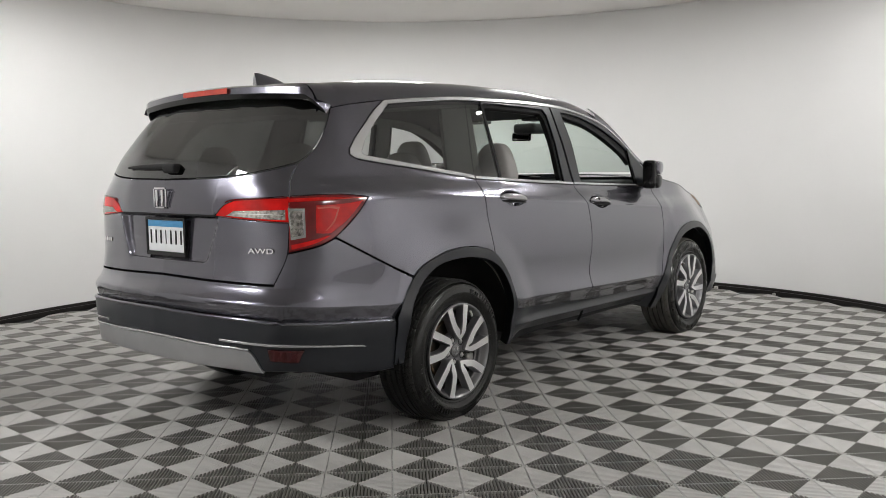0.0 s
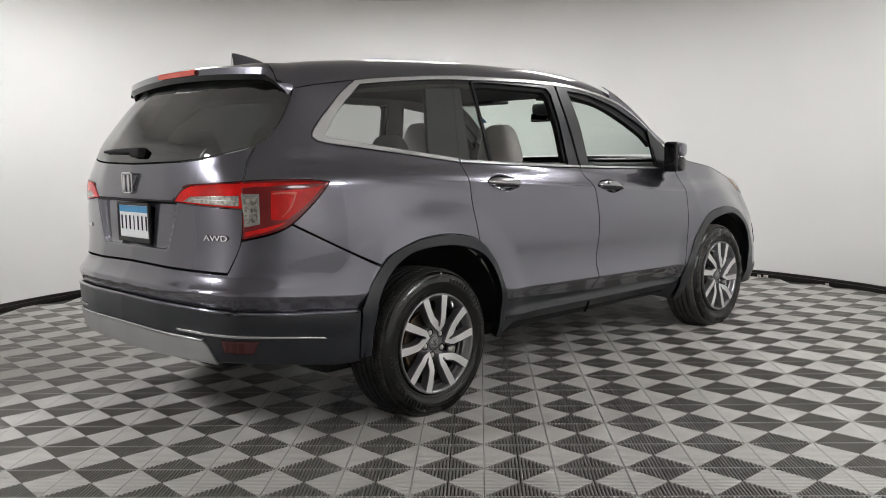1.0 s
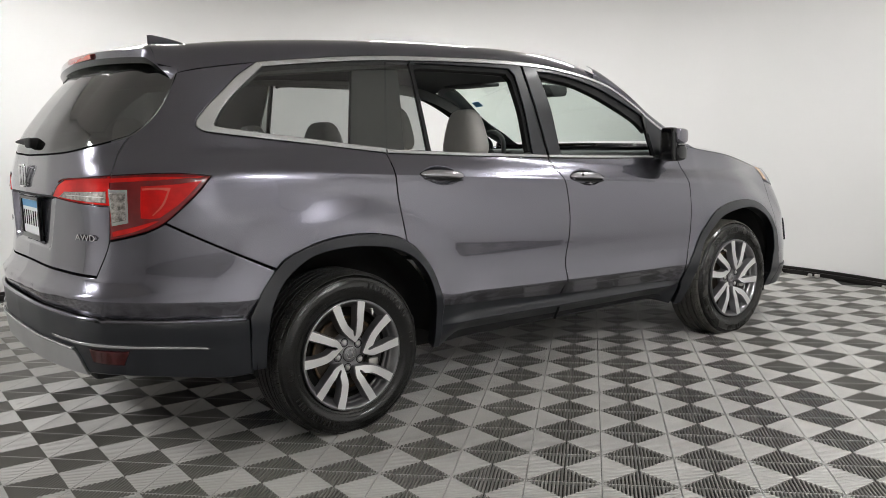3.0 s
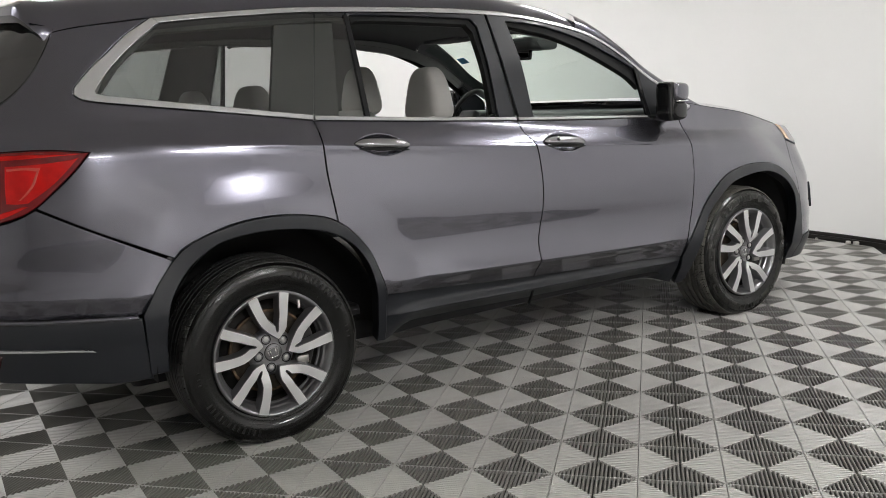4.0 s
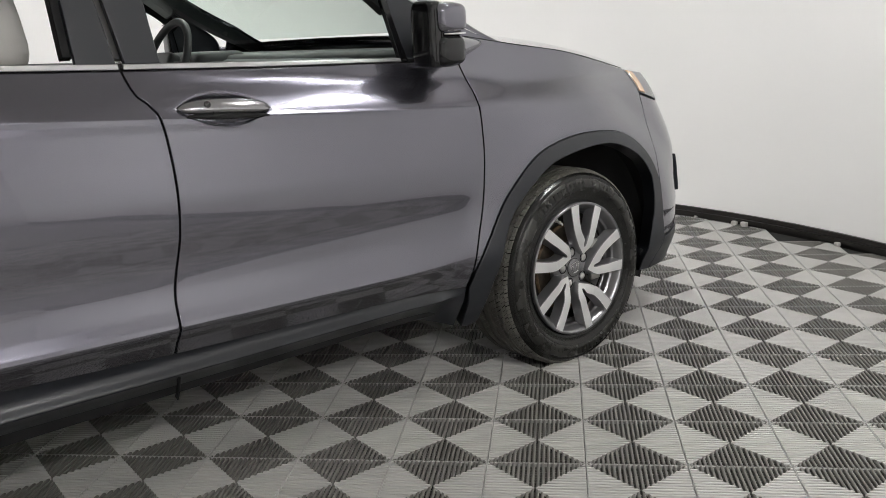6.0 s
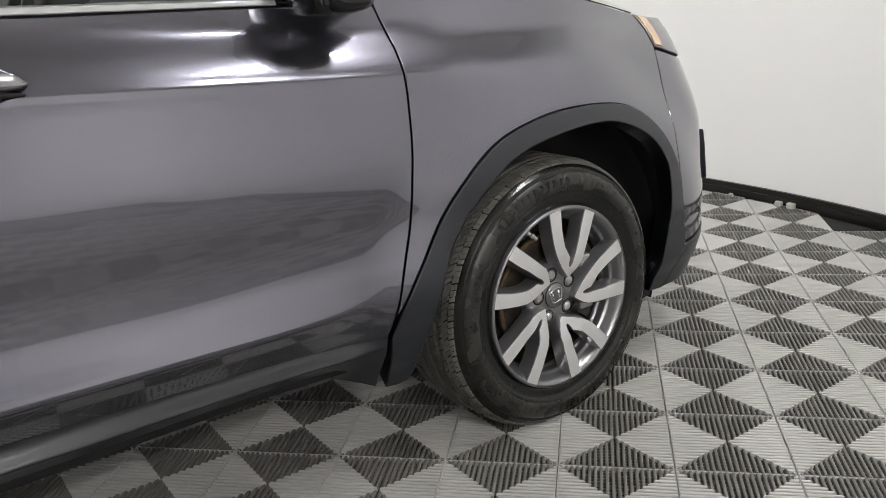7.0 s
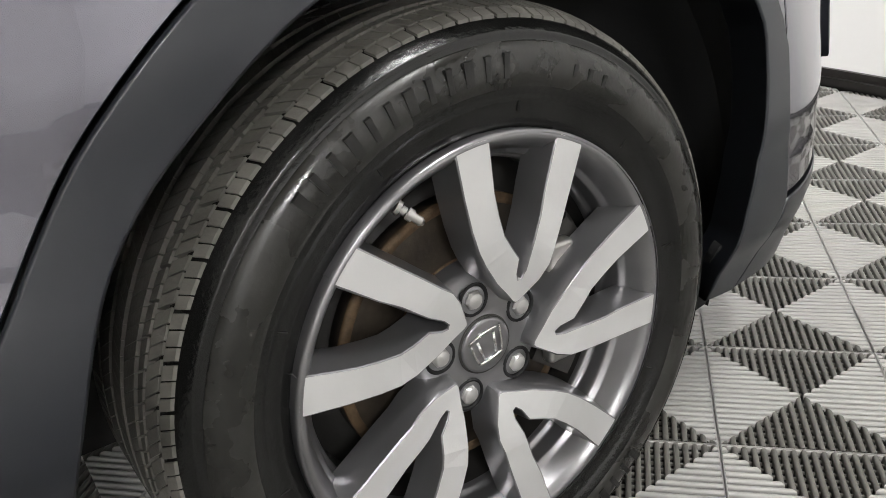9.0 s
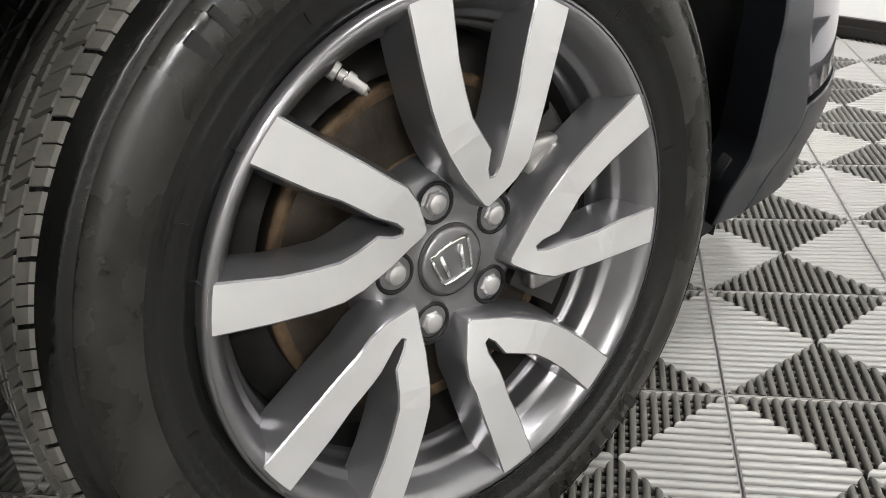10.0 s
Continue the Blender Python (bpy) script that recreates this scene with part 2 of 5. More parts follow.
def inset(outline, d):
    e = np.roll(outline, -1, 0) - outline
    e /= np.linalg.norm(e, axis=1)[:, None] + 1e-12
    n = np.stack([-e[:, 1], e[:, 0]], 1)
    m = n + np.roll(n, 1, 0)
    m /= np.maximum((m * n).sum(1, keepdims=True), 0.45)
    return outline + m * d


def inside(outline, q):
    x, y = q[:, 0][:, None], q[:, 1][:, None]
    x0, y0 = outline.T
    x1, y1 = np.roll(outline, -1, 0).T
    cross = ((y0 > y) != (y1 > y)) & (x < (x1 - x0) * (y - y0) / (y1 - y0 + 1e-15) + x0)
    return cross.sum(1) % 2 == 1


# ---- the car's skin: right side forward is u = x; past the corners u runs on round the ends ----
side_width = hermite((.2, .84), (.27, .88), (.33, .910), (.37, .925), (.45, .943), (.50, .958), (.55, .966), (.61, .962), (.66, .956), (.72, .953), (.80, .955),
                     (.88, .954), (.95, .949), (1.03, .938), (1.07, .9335), (1.11, .923), (1.15, .900), (1.205, .860), (1.23, .852), (1.45, .785), (1.655, .718), (1.75, .68))
# pressed lines: the crease through the door handles and the ridge along the doors' feet
crease_line = hermite((1.0, 0), (1.06, 0), (1.086, -.0006), (1.101, .0020), (1.105, .0022), (1.110, .0010), (1.116, 0), (1.2, 0))
ridge_line = hermite((.40, -.020), (.45, -.022), (.50, -.010), (.535, .012), (.545, .0180), (.553, .0195), (.561, .0180), (.575, .0135), (.605, .0055), (.64, 0), (.7, 0))
crease_share = hermite((-.25, 0), (.25, 1), (2.2, 1), (2.7, 0))
ridge_share = hermite((.42, 0), (.62, .3), (.95, 1), (1.95, 1), (2.26, 0))
CREASES = (.50, .515, .53, .538, .545, .549, .553, .557, .561, .568, .577, .59, .605, 1.07, 1.086, 1.0925, 1.097, 1.101, 1.105, 1.1075, 1.110, 1.113, 1.118, 1.13)
NOSE = 3.84
plan_y = hermite((-1.75, 0), (-1.45, .3), (-1.3, .45), (-1.17, .58), (-1.08, .66), (-.985, .735), (-.9, .785), (-.815, .83), (-.7, .868), (-.6, .893),
                 (-.5, .907), (-.3, .92), (0, .926), (2.4, .926), (2.8, .920), (3.05, .908), (3.25, .887), (3.4, .855), (3.5, .81), (3.58, .74), (3.65, .63), (3.72, .45), (3.78, .25), (3.84, 0))
plan_x = hermite((-1.75, -1.065), (-1.45, -1.055), (-1.3, -1.035), (-1.17, -1.01), (-1.08, -.985), (-.985, -.94), (-.9, -.88), (-.815, -.803), (-.7, -.697),
                 (-.6, -.6), (-.5, -.5), (0, 0), (3.0, 3.0), (3.25, 3.25), (3.4, 3.4), (3.5, 3.495), (3.58, 3.56), (3.65, 3.605), (3.72, 3.64), (3.78, 3.655), (3.84, 3.66))
rear_share = hermite((-1.3, 1), (-1.0, .92), (-.8, .5), (-.6, .08), (-.5, 0), (3, 0))
front_share = hermite((2.9, 0), (3.2, .25), (3.4, .7), (3.5, 1), (3.84, 1))
rear_shift = hermite((.2, .03), (.35, -.03), (.42, -.055), (.6, -.07), (.66, -.072), (.70, -.068), (.74, -.035), (.77, -.018), (.80, -.012), (.9, 0), (1.1, 0),
                     (1.2, .015), (1.31, .045), (1.45, .14), (1.573, .25), (1.65, .34), (1.75, .45))
front_shift = hermite((.2, -.02), (.3, .02), (.5, .05), (.7, .05), (.85, .03), (1.0, 0), (1.1, -.1), (1.75, -.5))
line_slope = hermite((.3, .0), (.45, .03), (.65, .035), (.95, .07), (1.1, .075), (1.2, .06), (1.45, 0), (1.75, 0))
nose_in = hermite((2.5, 0), (2.9, .25), (3.4, 1), (3.84, 1))
chin = hermite((.2, 1.3), (.28, .85), (.34, .62), (.40, .33), (.46, .02), (.5, 0), (1.75, 0))
brow = hermite((.62, 0), (.70, .12), (.76, .28), (.86, .55), (1.05, 1), (1.75, 1))


def skin(u, z):
    """Points of the car's outer skin."""
    u, z = np.asarray(u, float), np.asarray(z, float)
    back, ahead = u < -1.75, u > NOSE
    v = np.where(back, -3.5 - u, np.where(ahead, 2 * NOSE - u, u))
    level = z + line_slope(z) * (np.clip(v, -.4, 2.6) - .5)
    bulge = 0.0
    for x, size in ((0.0, .53), (2.86, .49)):
        t = np.clip(1 - (np.hypot(v - x, z - .345) - size) / .19, 0, 1)
        bulge = bulge + .022 * t * t * (3 - 2 * t)
    half = plan_y(v) * (side_width(level) + crease_line(level) * crease_share(v) + ridge_line(level) * ridge_share(v)) / 0.926 * (1 - .125 * nose_in(v) * brow(z) + .085 * nose_in(v) * chin(z)) + bulge
    y = -half * np.where(back | ahead, -1, 1)
    return np.stack([plan_x(v) + rear_share(v) * rear_shift(z) + front_share(v) * front_shift(z), y, z + 0 * u], -1)


def skin_normal(u, z, h=0.004):
    n = np.cross(skin(u + h, z) - skin(u - h, z), skin(u, z + h) - skin(u, z - h))
    return n / (np.linalg.norm(n, axis=-1, keepdims=True) + 1e-12)


def panel(name, segments, mat, parent, label="", side=1, lift=0.0, thick=0.014, grid=0.035, gap=0.0013, edge=0.004, step=0.02, fine=(), lines=False, extra=()):
    """A piece of the skin within an outline, with rolled edges and thickness. side -1: on the car's left."""
    rim0 = inset(ring(segments, step), gap)
    rim1 = inset(rim0, edge)
    lo, hi = rim1.min(0), rim1.max(0)
    gu, gz = np.meshgrid(np.arange(lo[0], hi[0] + grid, grid), np.arange(lo[1], hi[1] + grid, grid), indexing="ij")
    q = np.stack([gu.ravel(), gz.ravel()], 1)
    q = q[inside(rim1, q)]
    if len(extra):
        more = np.array(extra)
        more = more[inside(rim1, more)]
        q = np.concatenate([q[[np.hypot(*(more - p).T).min() > .008 for p in q]], more])
    if lines:
        rows = []
        for u in np.arange(lo[0] // .02 * .02, hi[0] + .02, .02):
            for c in CREASES:
                z = c
                for _ in range(4):
                    z = c - float(line_slope(z)) * (min(max(u, -.4), 2.6) - .5)
                rows.append((u, z))
        rows = np.array(rows)
        rows = rows[inside(rim1, rows)]
        level = q[:, 1] + line_slope(q[:, 1]) * (np.clip(q[:, 0], -.4, 2.6) - .5)
        q = np.concatenate([q[np.abs(level[:, None] - np.array(CREASES)).min(1) > .012], rows])
    for cu, cz, ru, rz in fine:
        q = q[((q[:, 0] - cu) / ru) ** 2 + ((q[:, 1] - cz) / rz) ** 2 > 1]
        fu, fz = np.meshgrid(np.arange(cu - ru, cu + ru, 0.0065), np.arange(cz - rz, cz + rz, 0.0035), indexing="ij")
        more = np.stack([fu.ravel(), fz.ravel()], 1)
        q = np.concatenate([q, more[((more[:, 0] - cu) / ru) ** 2 + ((more[:, 1] - cz) / rz) ** 2 < 0.96]])
    if len(q):
        near = np.min([np.hypot(*(q - r).T) for r in rim1], axis=0)
        q = q[near > (0.003 if lines or len(extra) else 0.45 * min(grid, step * 1.5))]
    pts = [Vector(p) for p in (*rim1, *q)]
    out = delaunay(pts, [], [list(range(len(rim1)))], 1, 1e-6)
    flat = np.array([tuple(v) for v in out[0]])
    tris = [tuple(f) for f in out[2]]
    raised = lift if callable(lift) else (lambda u, z: np.full(np.shape(u), lift))

    def at(p, depth=0.0):
        n = skin_normal(p[:, 0], p[:, 1])
        return skin(p[:, 0], p[:, 1]) + n * (raised(p[:, 0], p[:, 1]) - depth)[:, None], n

    def shaped_normal(p):
        if not callable(lift):
            return skin_normal(p[:, 0], p[:, 1])
        h = 0.003
        a = [at(p + np.array(d))[0] for d in ((h, 0), (-h, 0), (0, h), (0, -h))]
        n = np.cross(a[0] - a[1], a[2] - a[3])
        return n / (np.linalg.norm(n, axis=1, keepdims=True) + 1e-12)

    top, _ = at(flat)
    ntop = shaped_normal(flat)
    e1, _ = at(rim1)
    n1 = shaped_normal(rim1)
    e0, _ = at(rim0, edge * 0.6)
    away = e0 - e1
    away /= np.linalg.norm(away, axis=1)[:, None] + 1e-12
    n0 = n1 * 0.5 + away * 0.85
    n0 /= np.linalg.norm(n0, axis=1)[:, None]
    e2, _ = at(rim0, thick)
    side_n = away - n1 * 0.1
    verts = np.concatenate([top, e1, e0, e0, e2])
    norms = np.concatenate([ntop, n1, n0, side_n, side_n])
    k, r, faces = len(flat), len(rim1), list(tris)
    for i in range(r):
        j = (i + 1) % r
        faces.append((k + i, k + r + i, k + r + j, k + j))
        faces.append((k + 2 * r + i, k + 3 * r + i, k + 3 * r + j, k + 2 * r + j))
    if side < 0:
        verts, norms = verts * (1, -1, 1), norms * (1, -1, 1)
        faces = [f[::-1] for f in faces]
    return mesh_object(name, verts, faces, mat, parent, label, normals=norms)


def strip(a, b):
    """The outline between two lines of points."""
    return [list(a), [a[-1], b[-1]], list(b)[::-1], [b[0], a[0]]]


def mirrored(points, mid=-3.5):
    """The same points on the other side of the car's middle, in reverse order."""
    return [(mid - u, z) for u, z in reversed(points)]


def tube(points, radius, steps=8):
    """Verts and faces of a round bar along 3D points."""
    p = [Vector(q) for q in points]
    verts, faces = [], []
    for i, q in enumerate(p):
        d = (p[min(i + 1, len(p) - 1)] - p[max(i - 1, 0)]).normalized()
        a = d.orthogonal().normalized()
        b = d.cross(a)
        r = radius[i] if isinstance(radius, (list, tuple)) else radius
        for k in range(steps):
            w = 2 * math.pi * k / steps
            verts.append(q + a * r * math.cos(w) + b * r * math.sin(w))
    for i in range(len(p) - 1):
        for k in range(steps):
            m = (k + 1) % steps
            faces.append((i * steps + k, i * steps + m, (i + 1) * steps + m, (i + 1) * steps + k))
    faces += [tuple(range(steps))[::-1], tuple((len(p) - 1) * steps + k for k in range(steps))]
    return verts, faces


def loft(rows):
    """Verts and faces of a sheet through rows of 3D points of equal length."""
    n = len(rows[0])
    verts = [tuple(q) for r in rows for q in r]
    faces = [(i * n + k, i * n + k + 1, (i + 1) * n + k + 1, (i + 1) * n + k) for i in range(len(rows) - 1) for k in range(n - 1)]
    return verts, faces


def smooth_sharp(ob, degrees=35):
    """Smooth shading that keeps folds sharper than the given angle."""
    bm = bmesh.new()
    bm.from_mesh(ob.data)
    for e in bm.edges:
        e.smooth = len(e.link_faces) != 2 or e.calc_face_angle(0.0) < radians(degrees)
    for f in bm.faces:
        f.smooth = True
    bm.to_mesh(ob.data)
    bm.free()
    return ob

# ---- the round booth ----
MID, RADIUS, HEIGHT = Vector((1.08, 0.11, 0.0)), 4.03, 2.90
WALL_FROM, WALL_TO = radians(-35), radians(166)       # the booth is open beyond, where one drives in
STRAIGHT, LEAN = 5.5, radians(-20)                    # from its near end the wall runs on straight to the hall's wall


def plan(a, r):
    """A point of the wall's plan: along the arc by its angle, then by metres (as 100 + metres) straight on."""
    if a < 50:
        return MID.x + r * math.cos(a), MID.y + r * math.sin(a)
    c, w = a - 100, WALL_FROM
    return MID.x + r * math.cos(w) + c * math.sin(LEAN), MID.y + r * math.sin(w) - c * math.cos(LEAN)


def arc_sheet(name, r0, r1, z0, z1, mat, label, kind, category="", steps=120, parent=None):
    """The curved wall, or a strip along it, with thickness."""
    verts, faces = [], []
    stations = [100 + STRAIGHT, *[WALL_FROM + (WALL_TO - WALL_FROM) * i / steps for i in range(steps + 1)]]
    for a in stations:
        for r, z in ((r0, z0), (r0, z1), (r1, z1), (r1, z0)):
            verts.append((*plan(a, r), z))
    for i in range(len(stations) - 1):
        for k in range(4):
            m = (k + 1) % 4
            faces.append((4 * i + k, 4 * i + m, 4 * i + 4 + m, 4 * i + 4 + k))
    faces += [(3, 2, 1, 0), tuple(4 * (len(stations) - 1) + k for k in range(4))]
    ob = mesh_object(name, verts, faces, mat, parent)
    smooth_sharp(ob, 40)
    return tagged(ob, label, category, kind=kind)


arc_sheet("wall_booth", RADIUS, RADIUS + 0.1, 0.0, HEIGHT, WALL, "smooth white curved wall of a round photo booth", "structure", "wall")
base = arc_sheet("baseboard", RADIUS - 0.018, RADIUS - 0.001, -0.018, 0.062, BASE, "black rubber skirting along the curved wall", "structure", "baseboard")
arc_sheet("trim", RADIUS - 0.034, RADIUS - 0.018, 0.012, 0.036, BASE, "dark cable channel along the foot of the wall", "structure", "trim")

# the bay behind, from which the car was driven in
def slab(name, size, at, mat, label, category):
    ob = part(name, box(size, at), mat, None)
    return tagged(ob, label, category, kind="structure")


slab("ceiling", (17.0, 17.0, 0.12), (0.6, -0.6, HEIGHT + 0.062), CEILING, "plain off-white flat ceiling over the booth", "ceiling")
slab("ground", (17.0, 17.0, 0.1), (0.6, -0.6, -0.0705), CONCRETE, "bare grey concrete slab beneath the tiles", "ground")
# unseen walls, added to enclose the bay and bounce light
slab("wall_north", (17.2, 0.2, 3.1), (0.6, 7.95, 1.5), BAY_WALL, "unseen plain wall added to close the hall", "wall")
slab("wall_south", (17.2, 0.2, 3.1), (0.6, -7.6, 1.5), BAY_WALL, "unseen plain wall added to close the hall", "wall")
slab("wall_east", (0.2, 16.9, 3.1), (9.15, -0.6, 1.5), BAY_WALL, "unseen plain wall added to close the hall", "wall")
slab("wall_west", (0.2, 15.4, 3.1), (-6.6, 0.15, 1.5), BAY_WALL, "unseen plain wall added to close the hall", "wall")

# ---- ceiling lamps ----
def ceiling_lamp(at, turn, size):
    lamp = empty("ceiling_light", "unseen flat white LED panel set flush in the ceiling", "ceiling light", "lamps in the booth ceiling", at=at)
    lamp.rotation_euler = (0, 0, turn)
    w, d = size
    bm = bmesh.new()
    for sx, sy, x, y in ((w + .04, .02, 0, d / 2 + .01), (w + .04, .02, 0, -d / 2 - .01), (.02, d, w / 2 + .01, 0), (.02, d, -w / 2 - .01, 0)):
        box((sx, sy, .014), (x, y, -.007), bm=bm)
    part("frame", bm, CERAMIC, lamp)
    part("diffuser", box((w, d, .008), (0, 0, -.005)), LAMP_GLOW, lamp, "glowing white diffuser")
    return lamp


LAMP_GLOW = glow("lamp_glow", (1.0, 0.995, 0.985), LAMP_POWER)
# unseen panels: some follow glints on the car, others added to brighten wall and floor
for x, y, turn, wide in ((0.2, 2.6, 90, .24), (2.6, 1.8, 50, .24), (3.2, 0.2, 15, .12), (3.3, -1.85, -35, .15), (1.3, -4.9, 75, .54), (-0.9, -6.0, 85, .36), (-3.9, 1.2, 60, .86)):
    ceiling_lamp((x, y, HEIGHT), radians(turn), (wide * .75, 0.9))

# ---- the car ----
car = empty("car", "dark grey metallic sport utility car with its door windows down", "car")

# lines of the side, as (u, z)
ARCH_R = [(-.485, .588), (-.409, .709), (-.309, .808), (-.162, .859), (-.036, .876), (.094, .873), (.228, .847), (.334, .783), (.414, .686), (.457, .568), (.478, .50)]
ARCH_R_IN = [(-.405, .36), (-.405, .50), (-.386, .617), (-.318, .72), (-.242, .778), (-.167, .81), (-.041, .824), (.089, .819), (.222, .792), (.33, .734), (.398, .64), (.431, .50), (.445, .36), (.449, .30)]
ARCH_F = [(2.272, .40), (2.290, .46), (2.318, .508), (2.36, .568), (2.449, .687), (2.575, .787), (2.715, .828), (2.87, .839), (3.05, .821), (3.17, .771), (3.255, .682), (3.298, .585)]
ARCH_F_IN = [(2.36, .34), (2.39, .47), (2.44, .585), (2.52, .669), (2.643, .749), (2.80, .781), (2.96, .786), (3.07, .762), (3.165, .712), (3.225, .645), (3.242, .582), (3.238, .493), (3.223, .409), (3.206, .319), (3.20, .25)]
FENDER_TOP = [(3.36, 1.032), (3.15, 1.078), (2.9, 1.124), (2.6, 1.166), (2.48, 1.196), (2.385, 1.232)]
NOSE_SEAM = [(3.298, .585), (3.300, .72), (3.312, .81), (3.331, .866), (3.352, .93)]
SEAM_C = [(.262, 1.216), (.265, 1.151), (.265, 1.03), (.273, .911), (.281, .822)]
SEAM_B = [(1.29, .44), (1.297, .60), (1.333, .758), (1.341, .927), (1.328, 1.054), (1.293, 1.097), (1.276, 1.160)]
SEAM_A = [(2.268, .40), (2.281, .456), (2.308, .55), (2.341, .65), (2.361, .77), (2.367, .82), (2.374, .90), (2.377, .975), (2.380, 1.05), (2.362, 1.118)]
BELT_R = [(.262, 1.216), (.744, 1.187), (1.276, 1.160)]
BELT_F = [(1.276, 1.160), (1.667, 1.144), (2.05, 1.133), (2.362, 1.118)]
ROOF_LINE = [(-.68, 1.560), (-.592, 1.573), (-.28, 1.613), (-.006, 1.639), (.371, 1.662), (.874, 1.667), (1.213, 1.660), (1.402, 1.643), (1.587, 1.614), (1.779, 1.570), (1.891, 1.524), (2.037, 1.436), (2.148, 1.358), (2.266, 1.292), (2.38, 1.236), (2.48, 1.194), (2.60, 1.160)]
LAMP_LOW = [(-.584, 1.154), (-.638, 1.095), (-.70, 1.04), (-.774, .982), (-.86, .946), (-.985, .921)]
LAMP_TOP = [(-.584, 1.154), (-.70, 1.168), (-.815, 1.170), (-.962, 1.166)]
GLASS_LOW = [(-.879, 1.313), (-1.017, 1.285), (-1.283, 1.254), (-1.75, 1.243)]
GLASS_SIDE = [(-.879, 1.313), (-.818, 1.357), (-.753, 1.433), (-.673, 1.562)]
roof_z = hermite(*ROOF_LINE)


def cut(points, test):
    return [p for p in points if test(p)]


sill_lip = hermite((.48, .404), (1.3, .386), (2.28, .374))
sill_top = hermite((.48, .497), (.806, .470), (1.29, .438), (1.846, .414), (2.28, .397))

# the handles sit in almond-shaped hollows of the doors
HANDLES = ((.528, 1.105, -.080), (1.506, 1.049, -.070))


def hollow(u, z):
    out = np.zeros(np.shape(u))
    for u0, z0, slope in HANDLES:
        x, y = (u - u0) / .130, (z - z0 - slope * (u - u0)) / .044
        d = np.clip((1 - x * x) ** 1 - np.abs(y), 0, 1)
        t = np.clip(d / .55, 0, 1)
        out = out - .026 * t * t * (3 - 2 * t) - .004 * np.clip(d / .08, 0, 1)
    return np.where(np.isfinite(out), out, 0)


